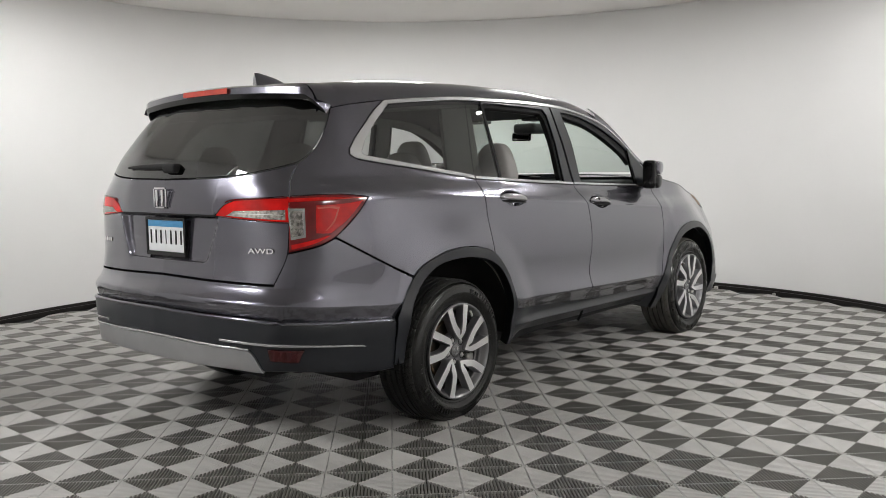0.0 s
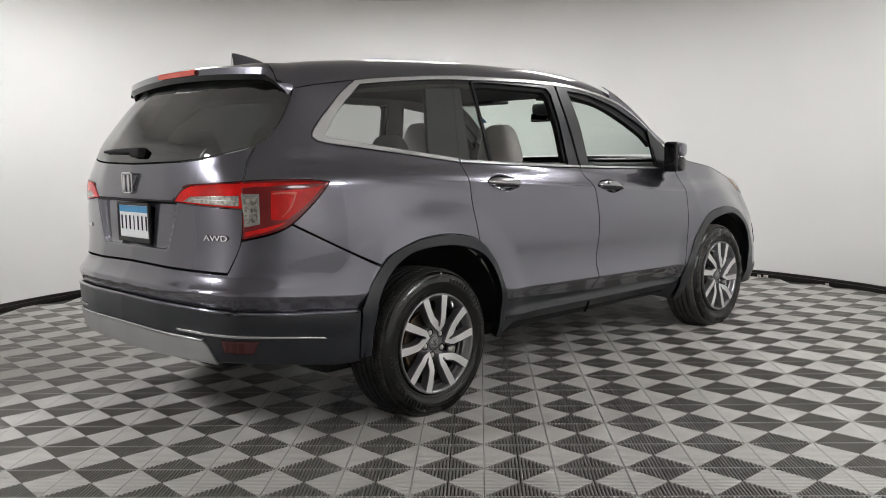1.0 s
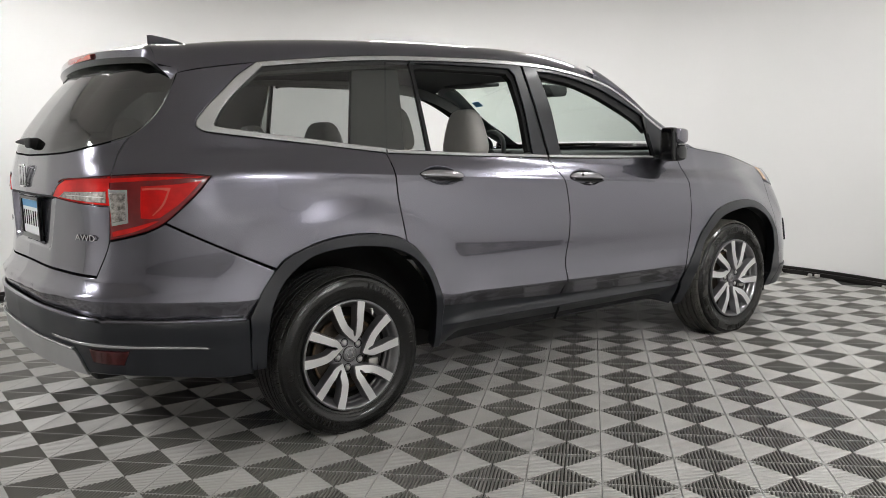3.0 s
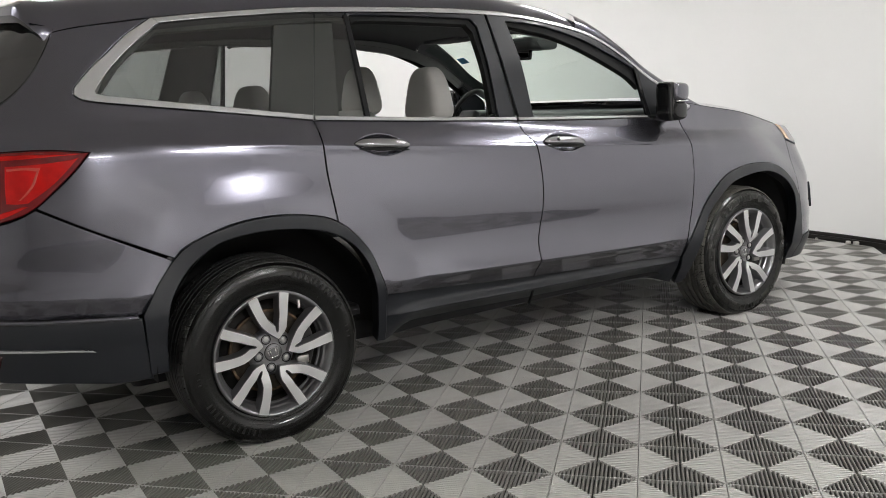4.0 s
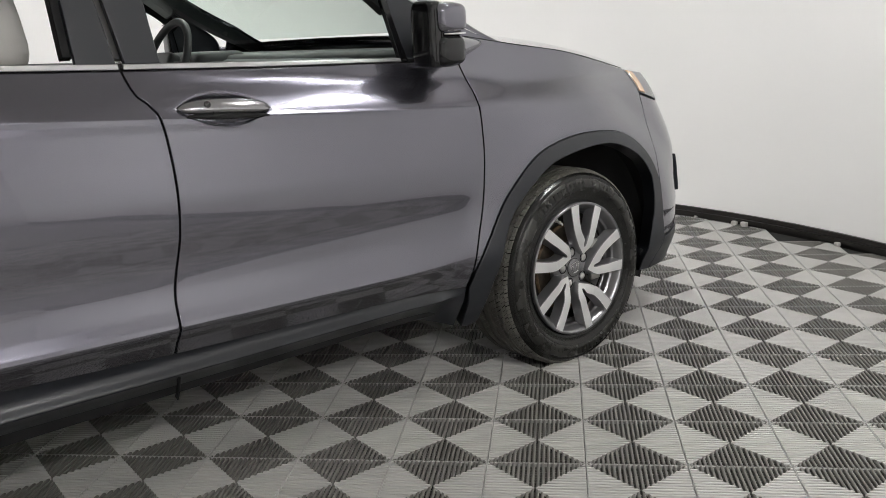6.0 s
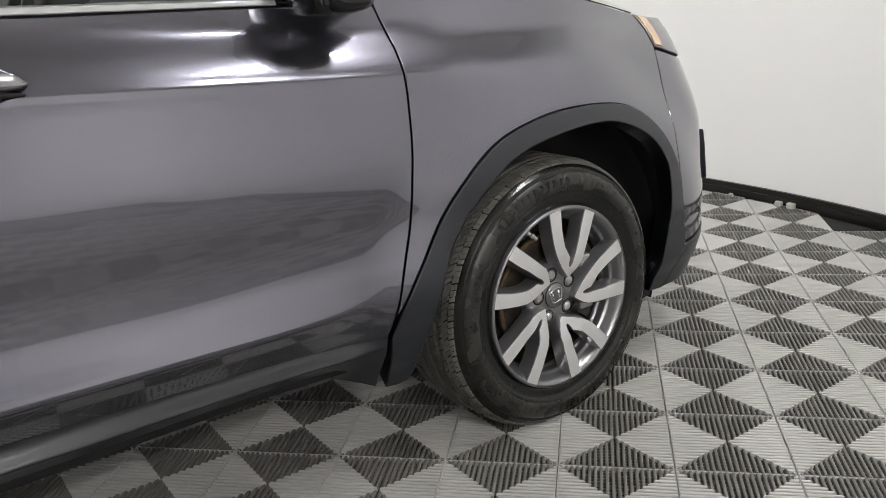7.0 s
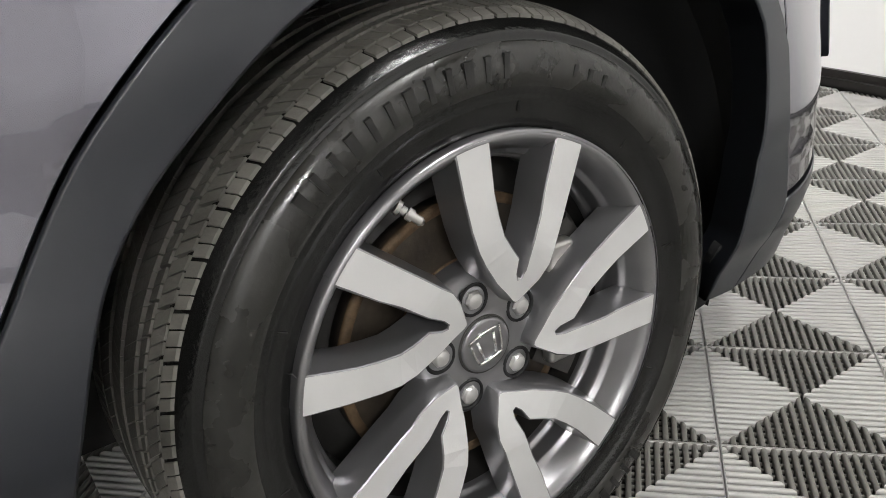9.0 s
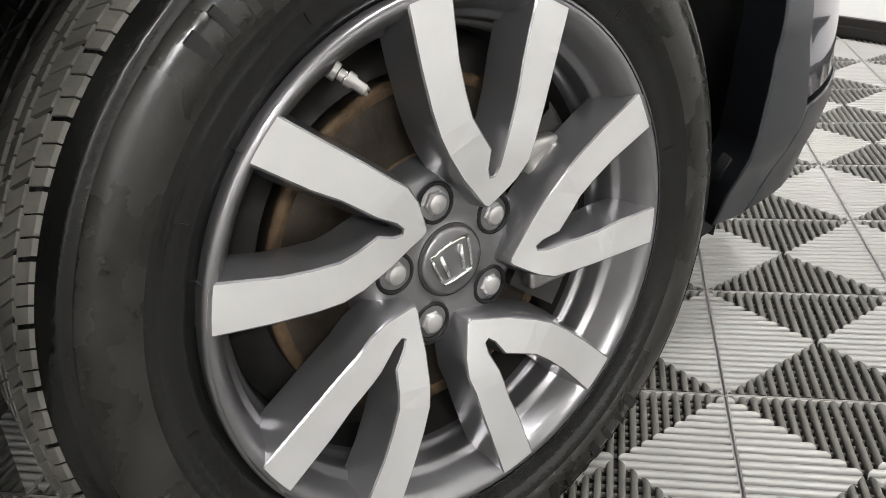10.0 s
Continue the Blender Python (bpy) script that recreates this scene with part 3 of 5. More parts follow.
for s in (1, -1):
    # front door, rear door, fender, rear quarter
    door = panel("front_door", [[(1.29, .44), (1.846, .417), (2.268, .40)], SEAM_A, BELT_F[::-1], SEAM_B[::-1]], PAINT, car, "dark grey metallic front door", side=s, lift=hollow, grid=0.024, lines=True, fine=[(1.506, 1.049, .15, .06)])
    panel("rear_door", [[(.478, .50), (.806, .473), (1.29, .44)], SEAM_B, BELT_R[::-1], SEAM_C, [(.281, .822), (.334, .783), (.414, .686), (.457, .568), (.478, .50)]],
          PAINT, car, "dark grey metallic rear door", side=s, lift=hollow, grid=0.024, lines=True, fine=[(.528, 1.105, .15, .06)])
    panel("front_fender", [ARCH_F[1:], NOSE_SEAM, [(3.352, .93), (3.36, 1.032)], FENDER_TOP, [(2.385, 1.232), (2.362, 1.118)],
                           SEAM_A[:0:-1], [(2.281, .456), (2.290, .46)]], PAINT, car, "dark grey metallic front wing", side=s, lines=True, gap=0.001, edge=0.002)
    panel("rear_quarter", [[(-.356, .768), *cut(ARCH_R, lambda p: -.32 < p[0] < .25), (.281, .822)], SEAM_C[::-1], [(.262, 1.216), (-.085, 1.262), (-.318, 1.292), (-.532, 1.321), (-.575, 1.332)],
                           [(-.575, 1.332), (-.595, 1.348), (-.588, 1.372)], [(-.588, 1.372), (-.538, 1.42), (-.462, 1.484), (-.384, 1.55), (-.283, 1.613)],
                           [(-.283, 1.613), (-.592, 1.573), (-.673, 1.562)], GLASS_SIDE[::-1], [(-.879, 1.313), (-.93, 1.234), (-.962, 1.166)], LAMP_TOP[::-1], LAMP_LOW[:4],
                           [(-.774, .982), (-.582, .880), (-.356, .768)]], PAINT, car, "dark grey metallic rear quarter panel", side=s, lines=True)
    # wheel-arch trims and sill
    panel("wheel_arch_trim", [ARCH_R, [(.478, .50), (.486, .36), (.490, .295)], [(.490, .295), (.449, .30)], ARCH_R_IN[::-1], [(-.405, .36), (-.47, .36)], [(-.47, .36), (-.485, .588)]],
          CLADDING, car, "satin dark grey wheel-arch trim", side=s, lift=0.006, thick=0.05, gap=0.001)
    panel("wheel_arch_trim", [ARCH_F, [(3.298, .585), (3.301, .52), (3.310, .45), (3.320, .372)], [(3.320, .372), (3.29, .30), (3.262, .245)], [(3.262, .245), (3.20, .25)], ARCH_F_IN[::-1], [(2.36, .34), (2.35, .25), (2.292, .245)], [(2.292, .245), (2.272, .40)]],
          CLADDING, car, "satin dark grey wheel-arch trim", side=s, lift=0.006, thick=0.05, gap=0.001)
    panel("nose_cladding", [[(3.264, .245), (3.40, .25), (3.50, .29), (3.60, .32)], [(3.60, .32), (3.60, .395)], [(3.60, .395), (3.45, .381), (3.322, .371)], [(3.322, .371), (3.292, .30), (3.264, .245)]],
          CLADDING, car, "dark grey lower corner of the front bumper", side=s, lift=0.004, thick=0.04)
    panel("mud_flap", strip([(3.205, .212), (3.205, .33)], [(3.24, .22), (3.24, .33)]), BLACK_MATT, car, "small black flap before the wheel", side=s, lift=-0.012, gap=0)
    # the sill is hollowed under the doors, flares out to a lip and turns in below it
    rows = []
    for u in np.linspace(.487, 2.270, 60):
        lip, top = float(sill_lip(u)), float(sill_top(u))
        ends = min(1, max(0, (u - .49) / .15)) * min(1, max(0, (2.27 - u) / .10))
        row = []
        for z, out in ((top, -.010), (lip + .040, -.015), (lip + .030, -.013), (lip + .022, -.009), (lip + .015, -.003), (lip + .008, .004), (lip + .003, .009), (lip, .0105), (lip - .003, .0095), (lip - .008, .003),
                       (lip - .03, -.012), (lip - .06, -.028), (.285 - .04 * min(1, (u - .48) / .8), -.07)):
            q = skin(u, z) + skin_normal(np.array(u), np.array(z)) * (-.008 + ends * (out + .008))
            row.append((q[0], q[1] * s, q[2]))
        rows.append(row)
    verts, faces = loft(rows)
    sill = mesh_object("sill_trim", verts, faces if s < 0 else [f[::-1] for f in faces], CLADDING, car, "dark grey sill trim below the doors")
    smooth_sharp(sill, 50)
    panel("sill_joint", strip([(1.297, .30), (1.297, .372)], [(1.302, .30), (1.302, .372)]), BLACK_MATT, car, side=s, lift=.004, gap=0, edge=.001)
    # window surrounds
    upper = [(u, float(roof_z(u)) - .003) for u in np.linspace(-.283, 2.25, 30)]
    lower = [(u, float(roof_z(u)) - .003 - (.020 if u < 1.3 else .016)) for u in np.linspace(-.262, 2.25, 30)]
    panel("window_trim_top", strip(lower, upper), CHROME, car, "satin chrome strip over the windows", side=s, lift=0.004, gap=0, edge=0.003)
    panel("window_trim_rear", [[(-.262, 1.593), (-.273, 1.587), (-.394, 1.493), (-.473, 1.417), (-.520, 1.357)], [(-.520, 1.357), (-.517, 1.348), (-.491, 1.341)],
                               [(-.491, 1.341), (-.314, 1.315), (-.081, 1.283), (.262, 1.236)], [(.262, 1.236), (.262, 1.217)], [(.262, 1.217), (-.085, 1.263), (-.318, 1.293), (-.532, 1.322), (-.575, 1.333)],
                               [(-.575, 1.333), (-.594, 1.348), (-.587, 1.372)], [(-.587, 1.372), (-.538, 1.42), (-.462, 1.484), (-.384, 1.55), (-.287, 1.611)], [(-.287, 1.611), (-.262, 1.593)]],
          CHROME, car, "broad satin chrome surround of the rear side window", side=s, lift=0.004, gap=0, edge=0.003)
    panel("window_trim_low", strip([(.268, 1.215), (.744, 1.186), (1.270, 1.160)], [(.268, 1.232), (.744, 1.202), (1.270, 1.174)]), CHROME, car, "satin chrome strip under the window", side=s, lift=0.006, gap=0, edge=0.003)
    panel("window_trim_low", strip([(1.282, 1.160), (1.667, 1.144), (2.13, 1.130)], [(1.282, 1.174), (1.667, 1.157), (2.13, 1.140)]), CHROME, car, "satin chrome strip under the window", side=s, lift=0.006, gap=0, edge=0.003)
    # panes and pillars
    panel("rear_side_window", [[(-.515, 1.350), (-.491, 1.342), (-.314, 1.316), (-.081, 1.284), (.262, 1.237)], [(.262, 1.237), (.267, 1.237), (.362, 1.638)], [(.362, 1.638), (-.011, 1.617), (-.255, 1.592)],
                               [(-.255, 1.592), (-.394, 1.493), (-.473, 1.417), (-.515, 1.350)]], PRIVACY, car, "dark privacy glass", side=s, lift=-0.003, thick=0.004, gap=0)
    panel("quarter_light", [[(.268, 1.232), (.498, 1.219)], [(.498, 1.219), (.497, 1.42), (.494, 1.622)], [(.494, 1.622), (.364, 1.640)], [(.364, 1.640), (.268, 1.232)]], PRIVACY, car, "dark privacy glass", side=s, lift=-0.003, thick=0.004, gap=0.001)
    panel("window_bar", strip([(.494, 1.219), (.493, 1.42), (.490, 1.63)], [(.518, 1.218), (.516, 1.42), (.512, 1.63)]), BLACK_MATT, car, side=s, lift=0.001, gap=0)
    panel("rear_door_frame", [[(1.171, 1.176), (1.270, 1.172)], [(1.270, 1.172), (1.207, 1.641)], [(1.207, 1.641), (.874, 1.644), (.50, 1.642)], [(.50, 1.642), (.50, 1.622)],
                              [(.50, 1.622), (.60, 1.630), (1.06, 1.620), (1.125, 1.612), (1.149, 1.585)], [(1.149, 1.585), (1.166, 1.40), (1.171, 1.176)]], PILLAR, car, "dark glossy pillar foil", side=s, lift=0.001, gap=0.001)
    panel("front_door_frame", [[(1.288, 1.172), (1.38, 1.168)], [(1.38, 1.168), (1.358, 1.433), (1.322, 1.607)], [(1.322, 1.607), (1.44, 1.598), (1.578, 1.575), (1.764, 1.522), (1.95, 1.438), (2.078, 1.372)],
                               [(2.078, 1.372), (2.106, 1.252), (2.130, 1.142)], [(2.130, 1.142), (2.345, 1.125)], [(2.345, 1.125), (2.33, 1.225), (2.20, 1.318)],
                               [(2.20, 1.318), (2.037, 1.419), (1.891, 1.506), (1.779, 1.553), (1.587, 1.596), (1.402, 1.625), (1.217, 1.641)], [(1.217, 1.641), (1.288, 1.172)]], PILLAR, car, "dark glossy frame round the front door window", side=s, lift=0.001, gap=0.001)
    panel("window_seal", [[(.522, 1.600), (.60, 1.610), (1.05, 1.600), (1.105, 1.592), (1.128, 1.565)], [(1.128, 1.565), (1.148, 1.40), (1.152, 1.20)], [(1.152, 1.20), (1.176, 1.20)],
                          [(1.176, 1.20), (1.171, 1.40), (1.152, 1.592)], [(1.152, 1.592), (1.125, 1.618), (1.06, 1.626), (.522, 1.634)], [(.522, 1.634), (.522, 1.600)]], BLACK_MATT, car, side=s, lift=-0.014, thick=0.03, gap=0)
    panel("window_seal", [[(1.335, 1.59), (1.44, 1.572), (1.578, 1.545), (1.764, 1.478), (1.95, 1.385), (2.045, 1.332), (2.115, 1.275)], [(2.115, 1.275), (2.14, 1.30)],
                          [(2.14, 1.30), (2.075, 1.372), (1.95, 1.446), (1.764, 1.53), (1.578, 1.583), (1.44, 1.605), (1.31, 1.618)], [(1.31, 1.618), (1.335, 1.59)]], BLACK_MATT, car, side=s, lift=-0.014, thick=0.03, gap=0)
    panel("window_bar", strip([(2.074, 1.392), (2.104, 1.252), (2.128, 1.136)], [(2.096, 1.384), (2.130, 1.252), (2.160, 1.130)]), BLACK_GLOSS, car, "glossy black bar before the mirror", side=s, lift=0.004, gap=0)
    # dark inner shell behind the panel joints
    panel("inner_shell", [[(-.95, .45), (-.52, .45)], [(-.52, .45), (-.50, .6), (-.41, .73), (-.31, .83), (-.16, .885), (0, .90), (.2, .88), (.36, .80), (.47, .65), (.51, .45)],
                          [(.51, .45), (.51, .28)], [(.51, .28), (2.28, .28)], [(2.28, .28), (2.28, .45)], [(2.28, .45), (2.36, .62), (2.54, .81), (2.72, .86), (2.9, .87), (3.1, .84), (3.22, .78), (3.33, .65)],
                          [(3.33, .65), (3.40, .95), (3.25, 1.03)], [(3.25, 1.03), (2.6, 1.12), (2.3, 1.10)], [(2.3, 1.10), (1.3, 1.135), (.3, 1.19), (-.5, 1.29), (-.82, 1.27)], [(-.82, 1.27), (-.90, 1.15), (-.95, .8), (-.95, .45)]],
          BLACK_MATT, car, "black inner shell", side=s, lift=-0.035, thick=0.004, grid=0.06)
    panel("inner_pillar", [[(-.56, 1.36), (-.50, 1.36)], [(-.50, 1.36), (-.40, 1.47), (-.27, 1.57)], [(-.27, 1.57), (.34, 1.615)], [(.34, 1.615), (.38, 1.62), (.85, 1.61), (1.1, 1.60)],
                           [(1.1, 1.60), (1.16, 1.58), (1.20, 1.20)], [(1.20, 1.20), (1.36, 1.19)], [(1.36, 1.19), (1.33, 1.43), (1.30, 1.59)], [(1.30, 1.59), (1.578, 1.55), (1.764, 1.50), (1.95, 1.42), (2.08, 1.33)],
                           [(2.08, 1.33), (2.12, 1.37), (1.95, 1.49), (1.779, 1.56), (1.55, 1.62), (1.2, 1.65), (.4, 1.65), (-.28, 1.60)], [(-.28, 1.60), (-.58, 1.565)], [(-.58, 1.565), (-.66, 1.55), (-.75, 1.42), (-.8, 1.36)], [(-.8, 1.36), (-.56, 1.36)]],
          PILLAR_TRIM, car, "grey trimmed inside of the pillars", side=s, lift=-0.04, thick=0.02, grid=0.05)
    panel("inner_pillar", strip([(.10, 1.23), (.20, 1.61)], [(.40, 1.21), (.46, 1.62)]), PILLAR_TRIM, car, "grey trimmed inside of the pillars", side=s, lift=-0.05, thick=0.02, grid=0.05)

# tailgate, from seam to seam
def recess(u, z):
    """The number-plate hollow and the ledge over it."""
    half = 0.315 + 0.09 * np.clip((z - 0.86) / 0.215, 0, 1)
    a = np.clip((half - np.abs(u + 1.75)) / 0.030, 0, 1)
    b = np.clip((z - 0.858) / 0.022, 0, 1) * np.clip((1.082 - z) / 0.010, 0, 1)
    t = a * b
    return -0.034 * t * t * (3 - 2 * t) * (0.55 + 0.45 * np.clip((z - 0.86) / 0.2, 0, 1))


GATE_LAMP = [(-.972, 1.052), (-1.20, 1.066), (-1.366, 1.080), (-1.315, 1.125), (-1.25, 1.150), (-.962, 1.166)]
right = [(-1.75, .797), (-1.3, .787), (-1.047, .782)]
panel("tailgate", [right, [(-1.047, .782), (-1.019, .844), (-.988, .922), (-.972, 1.052)], GATE_LAMP[:3], GATE_LAMP[2:5], GATE_LAMP[4:], [(-.962, 1.166), (-.93, 1.234), (-.879, 1.313)], GLASS_LOW,
                   mirrored(GLASS_LOW), mirrored([(-.962, 1.166), (-.93, 1.234), (-.879, 1.313)]), mirrored(GATE_LAMP[4:]), mirrored(GATE_LAMP[2:5]), mirrored(GATE_LAMP[:3]),
                   mirrored([(-1.047, .782), (-1.019, .844), (-.988, .922), (-.972, 1.052)]), mirrored(right)], PAINT, car, "dark grey metallic tailgate with a plate hollow", grid=0.013, lift=recess)
panel("rear_window", [GLASS_LOW[::-1], GLASS_SIDE, [(-.673, 1.562), (-.9, 1.60), (-1.3, 1.63), (-1.75, 1.64)], mirrored([(-.673, 1.562), (-.9, 1.60), (-1.3, 1.63), (-1.75, 1.64)]), mirrored(GLASS_SIDE), mirrored(GLASS_LOW[::-1])],
      REAR_GLASS, car, "dark privacy glass rear window", lift=-0.002, thick=0.004, gap=0.003)
panel("gate_ledge", strip([(-1.375, 1.074), (-1.75, 1.078), (-2.125, 1.074)], [(-1.372, 1.084), (-1.75, 1.088), (-2.128, 1.084)]), BLACK_MATT, car, lift=-0.004, gap=0, edge=0.002)

# bumper
up = [(-.485, .588), (-.36, .764)]
seam_low = [(-.36, .764), (-.582, .878), (-.774, .979)]
lamp_low = [(-.774, .979), (-.86, .943), (-.988, .918)]
gate_low = [(-.990, .918), (-1.022, .842), (-1.05, .778)]
gate_bot = [(-1.05, .778), (-1.3, .783), (-1.75, .793)]
crease = [(-1.75, .648), (-1.272, .641), (-.985, .626), (-.761, .606), (-.485, .588)]
fold = hermite((-1.75, .648), (-1.272, .641), (-.985, .626), (-.761, .606), (-.485, .588))


def tuck(u, z):
    """Under a fold the painted bumper turns inwards to the cladding."""
    line = fold(np.where(u < -1.75, -3.5 - u, u)) + .066
    t = np.clip((line - z) / .060, 0, 1)
    return -.020 * t


FOLD = [(u, float(fold(u if u > -1.75 else -3.5 - u)) + d) for u in np.arange(-3.06, -.44, .02) for d in (.020, .040, .060, .066, .072)]
panel("rear_bumper", [crease, up, seam_low, lamp_low, gate_low, gate_bot, mirrored(gate_bot), mirrored(gate_low), mirrored(lamp_low), mirrored(seam_low), mirrored(up), mirrored(crease)], PAINT, car, "dark grey metallic rear bumper", grid=0.018, lift=tuck, extra=FOLD)
# cladding lip in lighter paint: the light it catches is put into colour
lip = [tuple(skin(u, float(fold(u if u > -1.75 else -3.5 - u)) - .006) + skin_normal(np.array(u), np.array(.60)) * -.004) for u in np.linspace(-3.0, -.50, 90)]
verts, faces = tube(lip, .0085, 8)
mesh_object("bumper_lip", verts, faces, PAINT, car, "rounded cladding lip, coloured lighter where it faces up")
low_edge = [(-.455, .34), (-.60, .345), (-.866, .385), (-1.05, .40), (-1.75, .40)]
lowcrease = [(-.485, .580), (-.761, .598), (-.985, .618), (-1.272, .634), (-1.75, .640)]
panel("bumper_cladding", [low_edge[::-1], [(-.455, .34), (-.485, .580)], lowcrease, mirrored(lowcrease), mirrored([(-.455, .34), (-.485, .580)]), mirrored(low_edge[::-1])], CLADDING, car, "dark grey lower bumper cladding", grid=0.03, lift=-0.001, edge=0.008)
skid = [(-1.064, .398), (-1.14, .497), (-1.29, .503), (-1.75, .512)]
panel("skid_plate", [[(-1.75, .405), (-1.28, .405), (-1.064, .398)], skid, mirrored(skid), mirrored([(-1.75, .405), (-1.28, .405), (-1.064, .398)])], SILVER, car, "silver skid plate", lift=0.010, thick=0.03)
panel("skid_edge", strip([(-1.14, .497), (-1.29, .503), (-1.75, .512), (-2.21, .503), (-2.36, .497)], [(-1.14, .508), (-1.29, .514), (-1.75, .523), (-2.21, .514), (-2.36, .508)]), CHROME, car, "bright edge of the skid plate", lift=0.016, gap=0, edge=0.003)
for f in (lambda p: p, lambda p: mirrored(p)):
    panel("reflector", [f([(-1.05, .508), (-.885, .496)]), f([(-.885, .496), (-.905, .437)]), f([(-.905, .437), (-1.035, .452)]), f([(-1.035, .452), (-1.05, .508)])] if f([(0, 0)])[0][0] == 0 else
          [f([(-1.035, .452), (-1.05, .508)]), f([(-.905, .437), (-1.035, .452)]), f([(-.885, .496), (-.905, .437)]), f([(-1.05, .508), (-.885, .496)])], MAROON, car, "dark red reflector", lift=0.004, gap=0.001)
    panel("bumper_strip", strip(f([(-.63, .478), (-.80, .500), (-1.0, .519), (-1.30, .530)]), f([(-.64, .486), (-.80, .509), (-1.0, .530), (-1.30, .541)])), CHROME, car, "thin bright strip over the reflector", lift=0.008, gap=0, edge=0.002)

# tail lamps
for s in (1, -1):
    lamp = panel("tail_lamp", [LAMP_TOP[::-1], LAMP_LOW, [(-.985, .921), (-.974, 1.05), (-.962, 1.166)]], DARK_RED, car, "red rear lamp with a clear reversing window", side=s, lift=0.004, thick=0.03, grid=0.02)
    panel("lens_frame", [[(-.974, 1.118), (-.974, .972)], [(-.974, .972), (-.898, .984)], [(-.898, .984), (-.890, 1.116)], [(-.890, 1.116), (-.974, 1.118)]], LAMP_CHROME, lamp, "bright frame of the clear lens", side=s, lift=0.0045, gap=0.001, grid=0.02)
    panel("clear_lens", [[(-.968, 1.106), (-.970, 1.05), (-.970, .986)], [(-.970, .986), (-.908, .996)], [(-.908, .996), (-.900, 1.104)], [(-.900, 1.104), (-.968, 1.106)]], LAMP_SILVER, lamp, "clear lens over a bright reflector", side=s, lift=0.0062, gap=0.002, grid=0.012)
    panel("red_lens", [[(-.612, 1.142), (-.72, 1.132), (-.850, 1.128)], [(-.850, 1.128), (-.858, 1.06), (-.862, 1.000)], [(-.862, 1.000), (-.830, .996), (-.790, .998)], [(-.790, .998), (-.715, 1.045), (-.660, 1.092), (-.612, 1.142)]], RED_LENS, lamp, "bright red wedge of the lens", side=s, lift=0.0055, gap=0.001, grid=0.02, edge=0.006)
    panel("red_strip", strip([(-.970, 1.138), (-.80, 1.142), (-.62, 1.148)], [(-.968, 1.158), (-.80, 1.160), (-.61, 1.152)]), RED_LENS, lamp, "bright red upper strip", side=s, lift=0.0055, gap=0.001, grid=0.02)
    panel("red_strip", strip([(-.972, .932), (-.87, .955), (-.79, .990)], [(-.972, .958), (-.885, .974), (-.812, .994)]), RED_LENS, lamp, "bright red lower strip", side=s, lift=0.0055, gap=0.001, grid=0.02)
    panel("light_guide", [[(-.735, 1.117), (-.797, 1.120), (-.846, 1.118)], [(-.846, 1.118), (-.844, 1.106)], [(-.844, 1.106), (-.790, 1.108), (-.755, 1.102)], [(-.755, 1.102), (-.780, 1.055), (-.823, 1.012)],
                          [(-.823, 1.012), (-.812, 1.010)], [(-.812, 1.010), (-.768, 1.050), (-.735, 1.117)]], PALE_RED, lamp, "pale red light guide", side=s, lift=0.0068, gap=0.0005, grid=0.02, step=0.012)
    gate_lamp = panel("gate_lamp", [GATE_LAMP[:3], GATE_LAMP[2:5], GATE_LAMP[4:], [(-.962, 1.166), (-.972, 1.052)]], RED_LENS, car, "red lamp bar in the tailgate", side=s, lift=0.003, thick=0.03, grid=0.02)
    panel("clear_lens", [[(-.984, 1.060), (-1.20, 1.071), (-1.312, 1.079)], [(-1.312, 1.079), (-1.255, 1.107)], [(-1.255, 1.107), (-.980, 1.112)], [(-.980, 1.112), (-.984, 1.060)]], LAMP_SILVER, gate_lamp, "clear lens over a bright reflector", side=s, lift=0.0045, gap=0.002, grid=0.02)
    panel("lens_rib", strip([(-1.235, 1.089), (-1.10, 1.087), (-.99, 1.082)], [(-1.235, 1.094), (-1.10, 1.093), (-.99, 1.088)]), BRIGHT, gate_lamp, side=s, lift=0.0065, gap=0.0005, grid=0.02)
    panel("lamp_rim", strip([(-1.31, 1.135), (-1.24, 1.150), (-.972, 1.154)], [(-1.305, 1.146), (-1.24, 1.158), (-.972, 1.163)]), DARK_RED, gate_lamp, "dark upper rim", side=s, lift=0.0045, gap=0.001, grid=0.02)

# roof, bonnet, screens
def cross_roof(u, n=41, drop=0.0, rise=None):
    """One rib of the roof from the right roof line to the left."""
    zc = float(roof_z(u))
    e = skin(u, zc)
    h = (rise if rise is not None else float(ROOF_RISE(u))) - zc
    out = []
    for k in range(n):
        a = math.pi * k / (n - 1)
        c = math.cos(a)
        y = abs(c) ** 0.28 * (1 if c > 0 else -1)
        out.append((float(e[0]), float(e[1]) * y, zc + h * (1 - abs(y) ** 15) - drop))
    return out


ROOF_RISE = hermite((-.75, 1.66), (-.60, 1.685), (-.3, 1.715), (.1, 1.737), (.6, 1.748), (1.1, 1.740), (1.4, 1.722), (1.6, 1.693), (1.75, 1.649), (1.95, 1.56))
verts, faces = loft([cross_roof(u) for u in np.linspace(-.66, 1.80, 40)])
mesh_object("roof", verts, [f[::-1] for f in faces], PAINT, car, "dark grey metallic roof")
verts, faces = loft([cross_roof(u, drop=0.045) for u in np.linspace(-.62, 1.74, 30)])
mesh_object("headliner", verts, faces, HEADLINER, car, "grey cloth headliner")


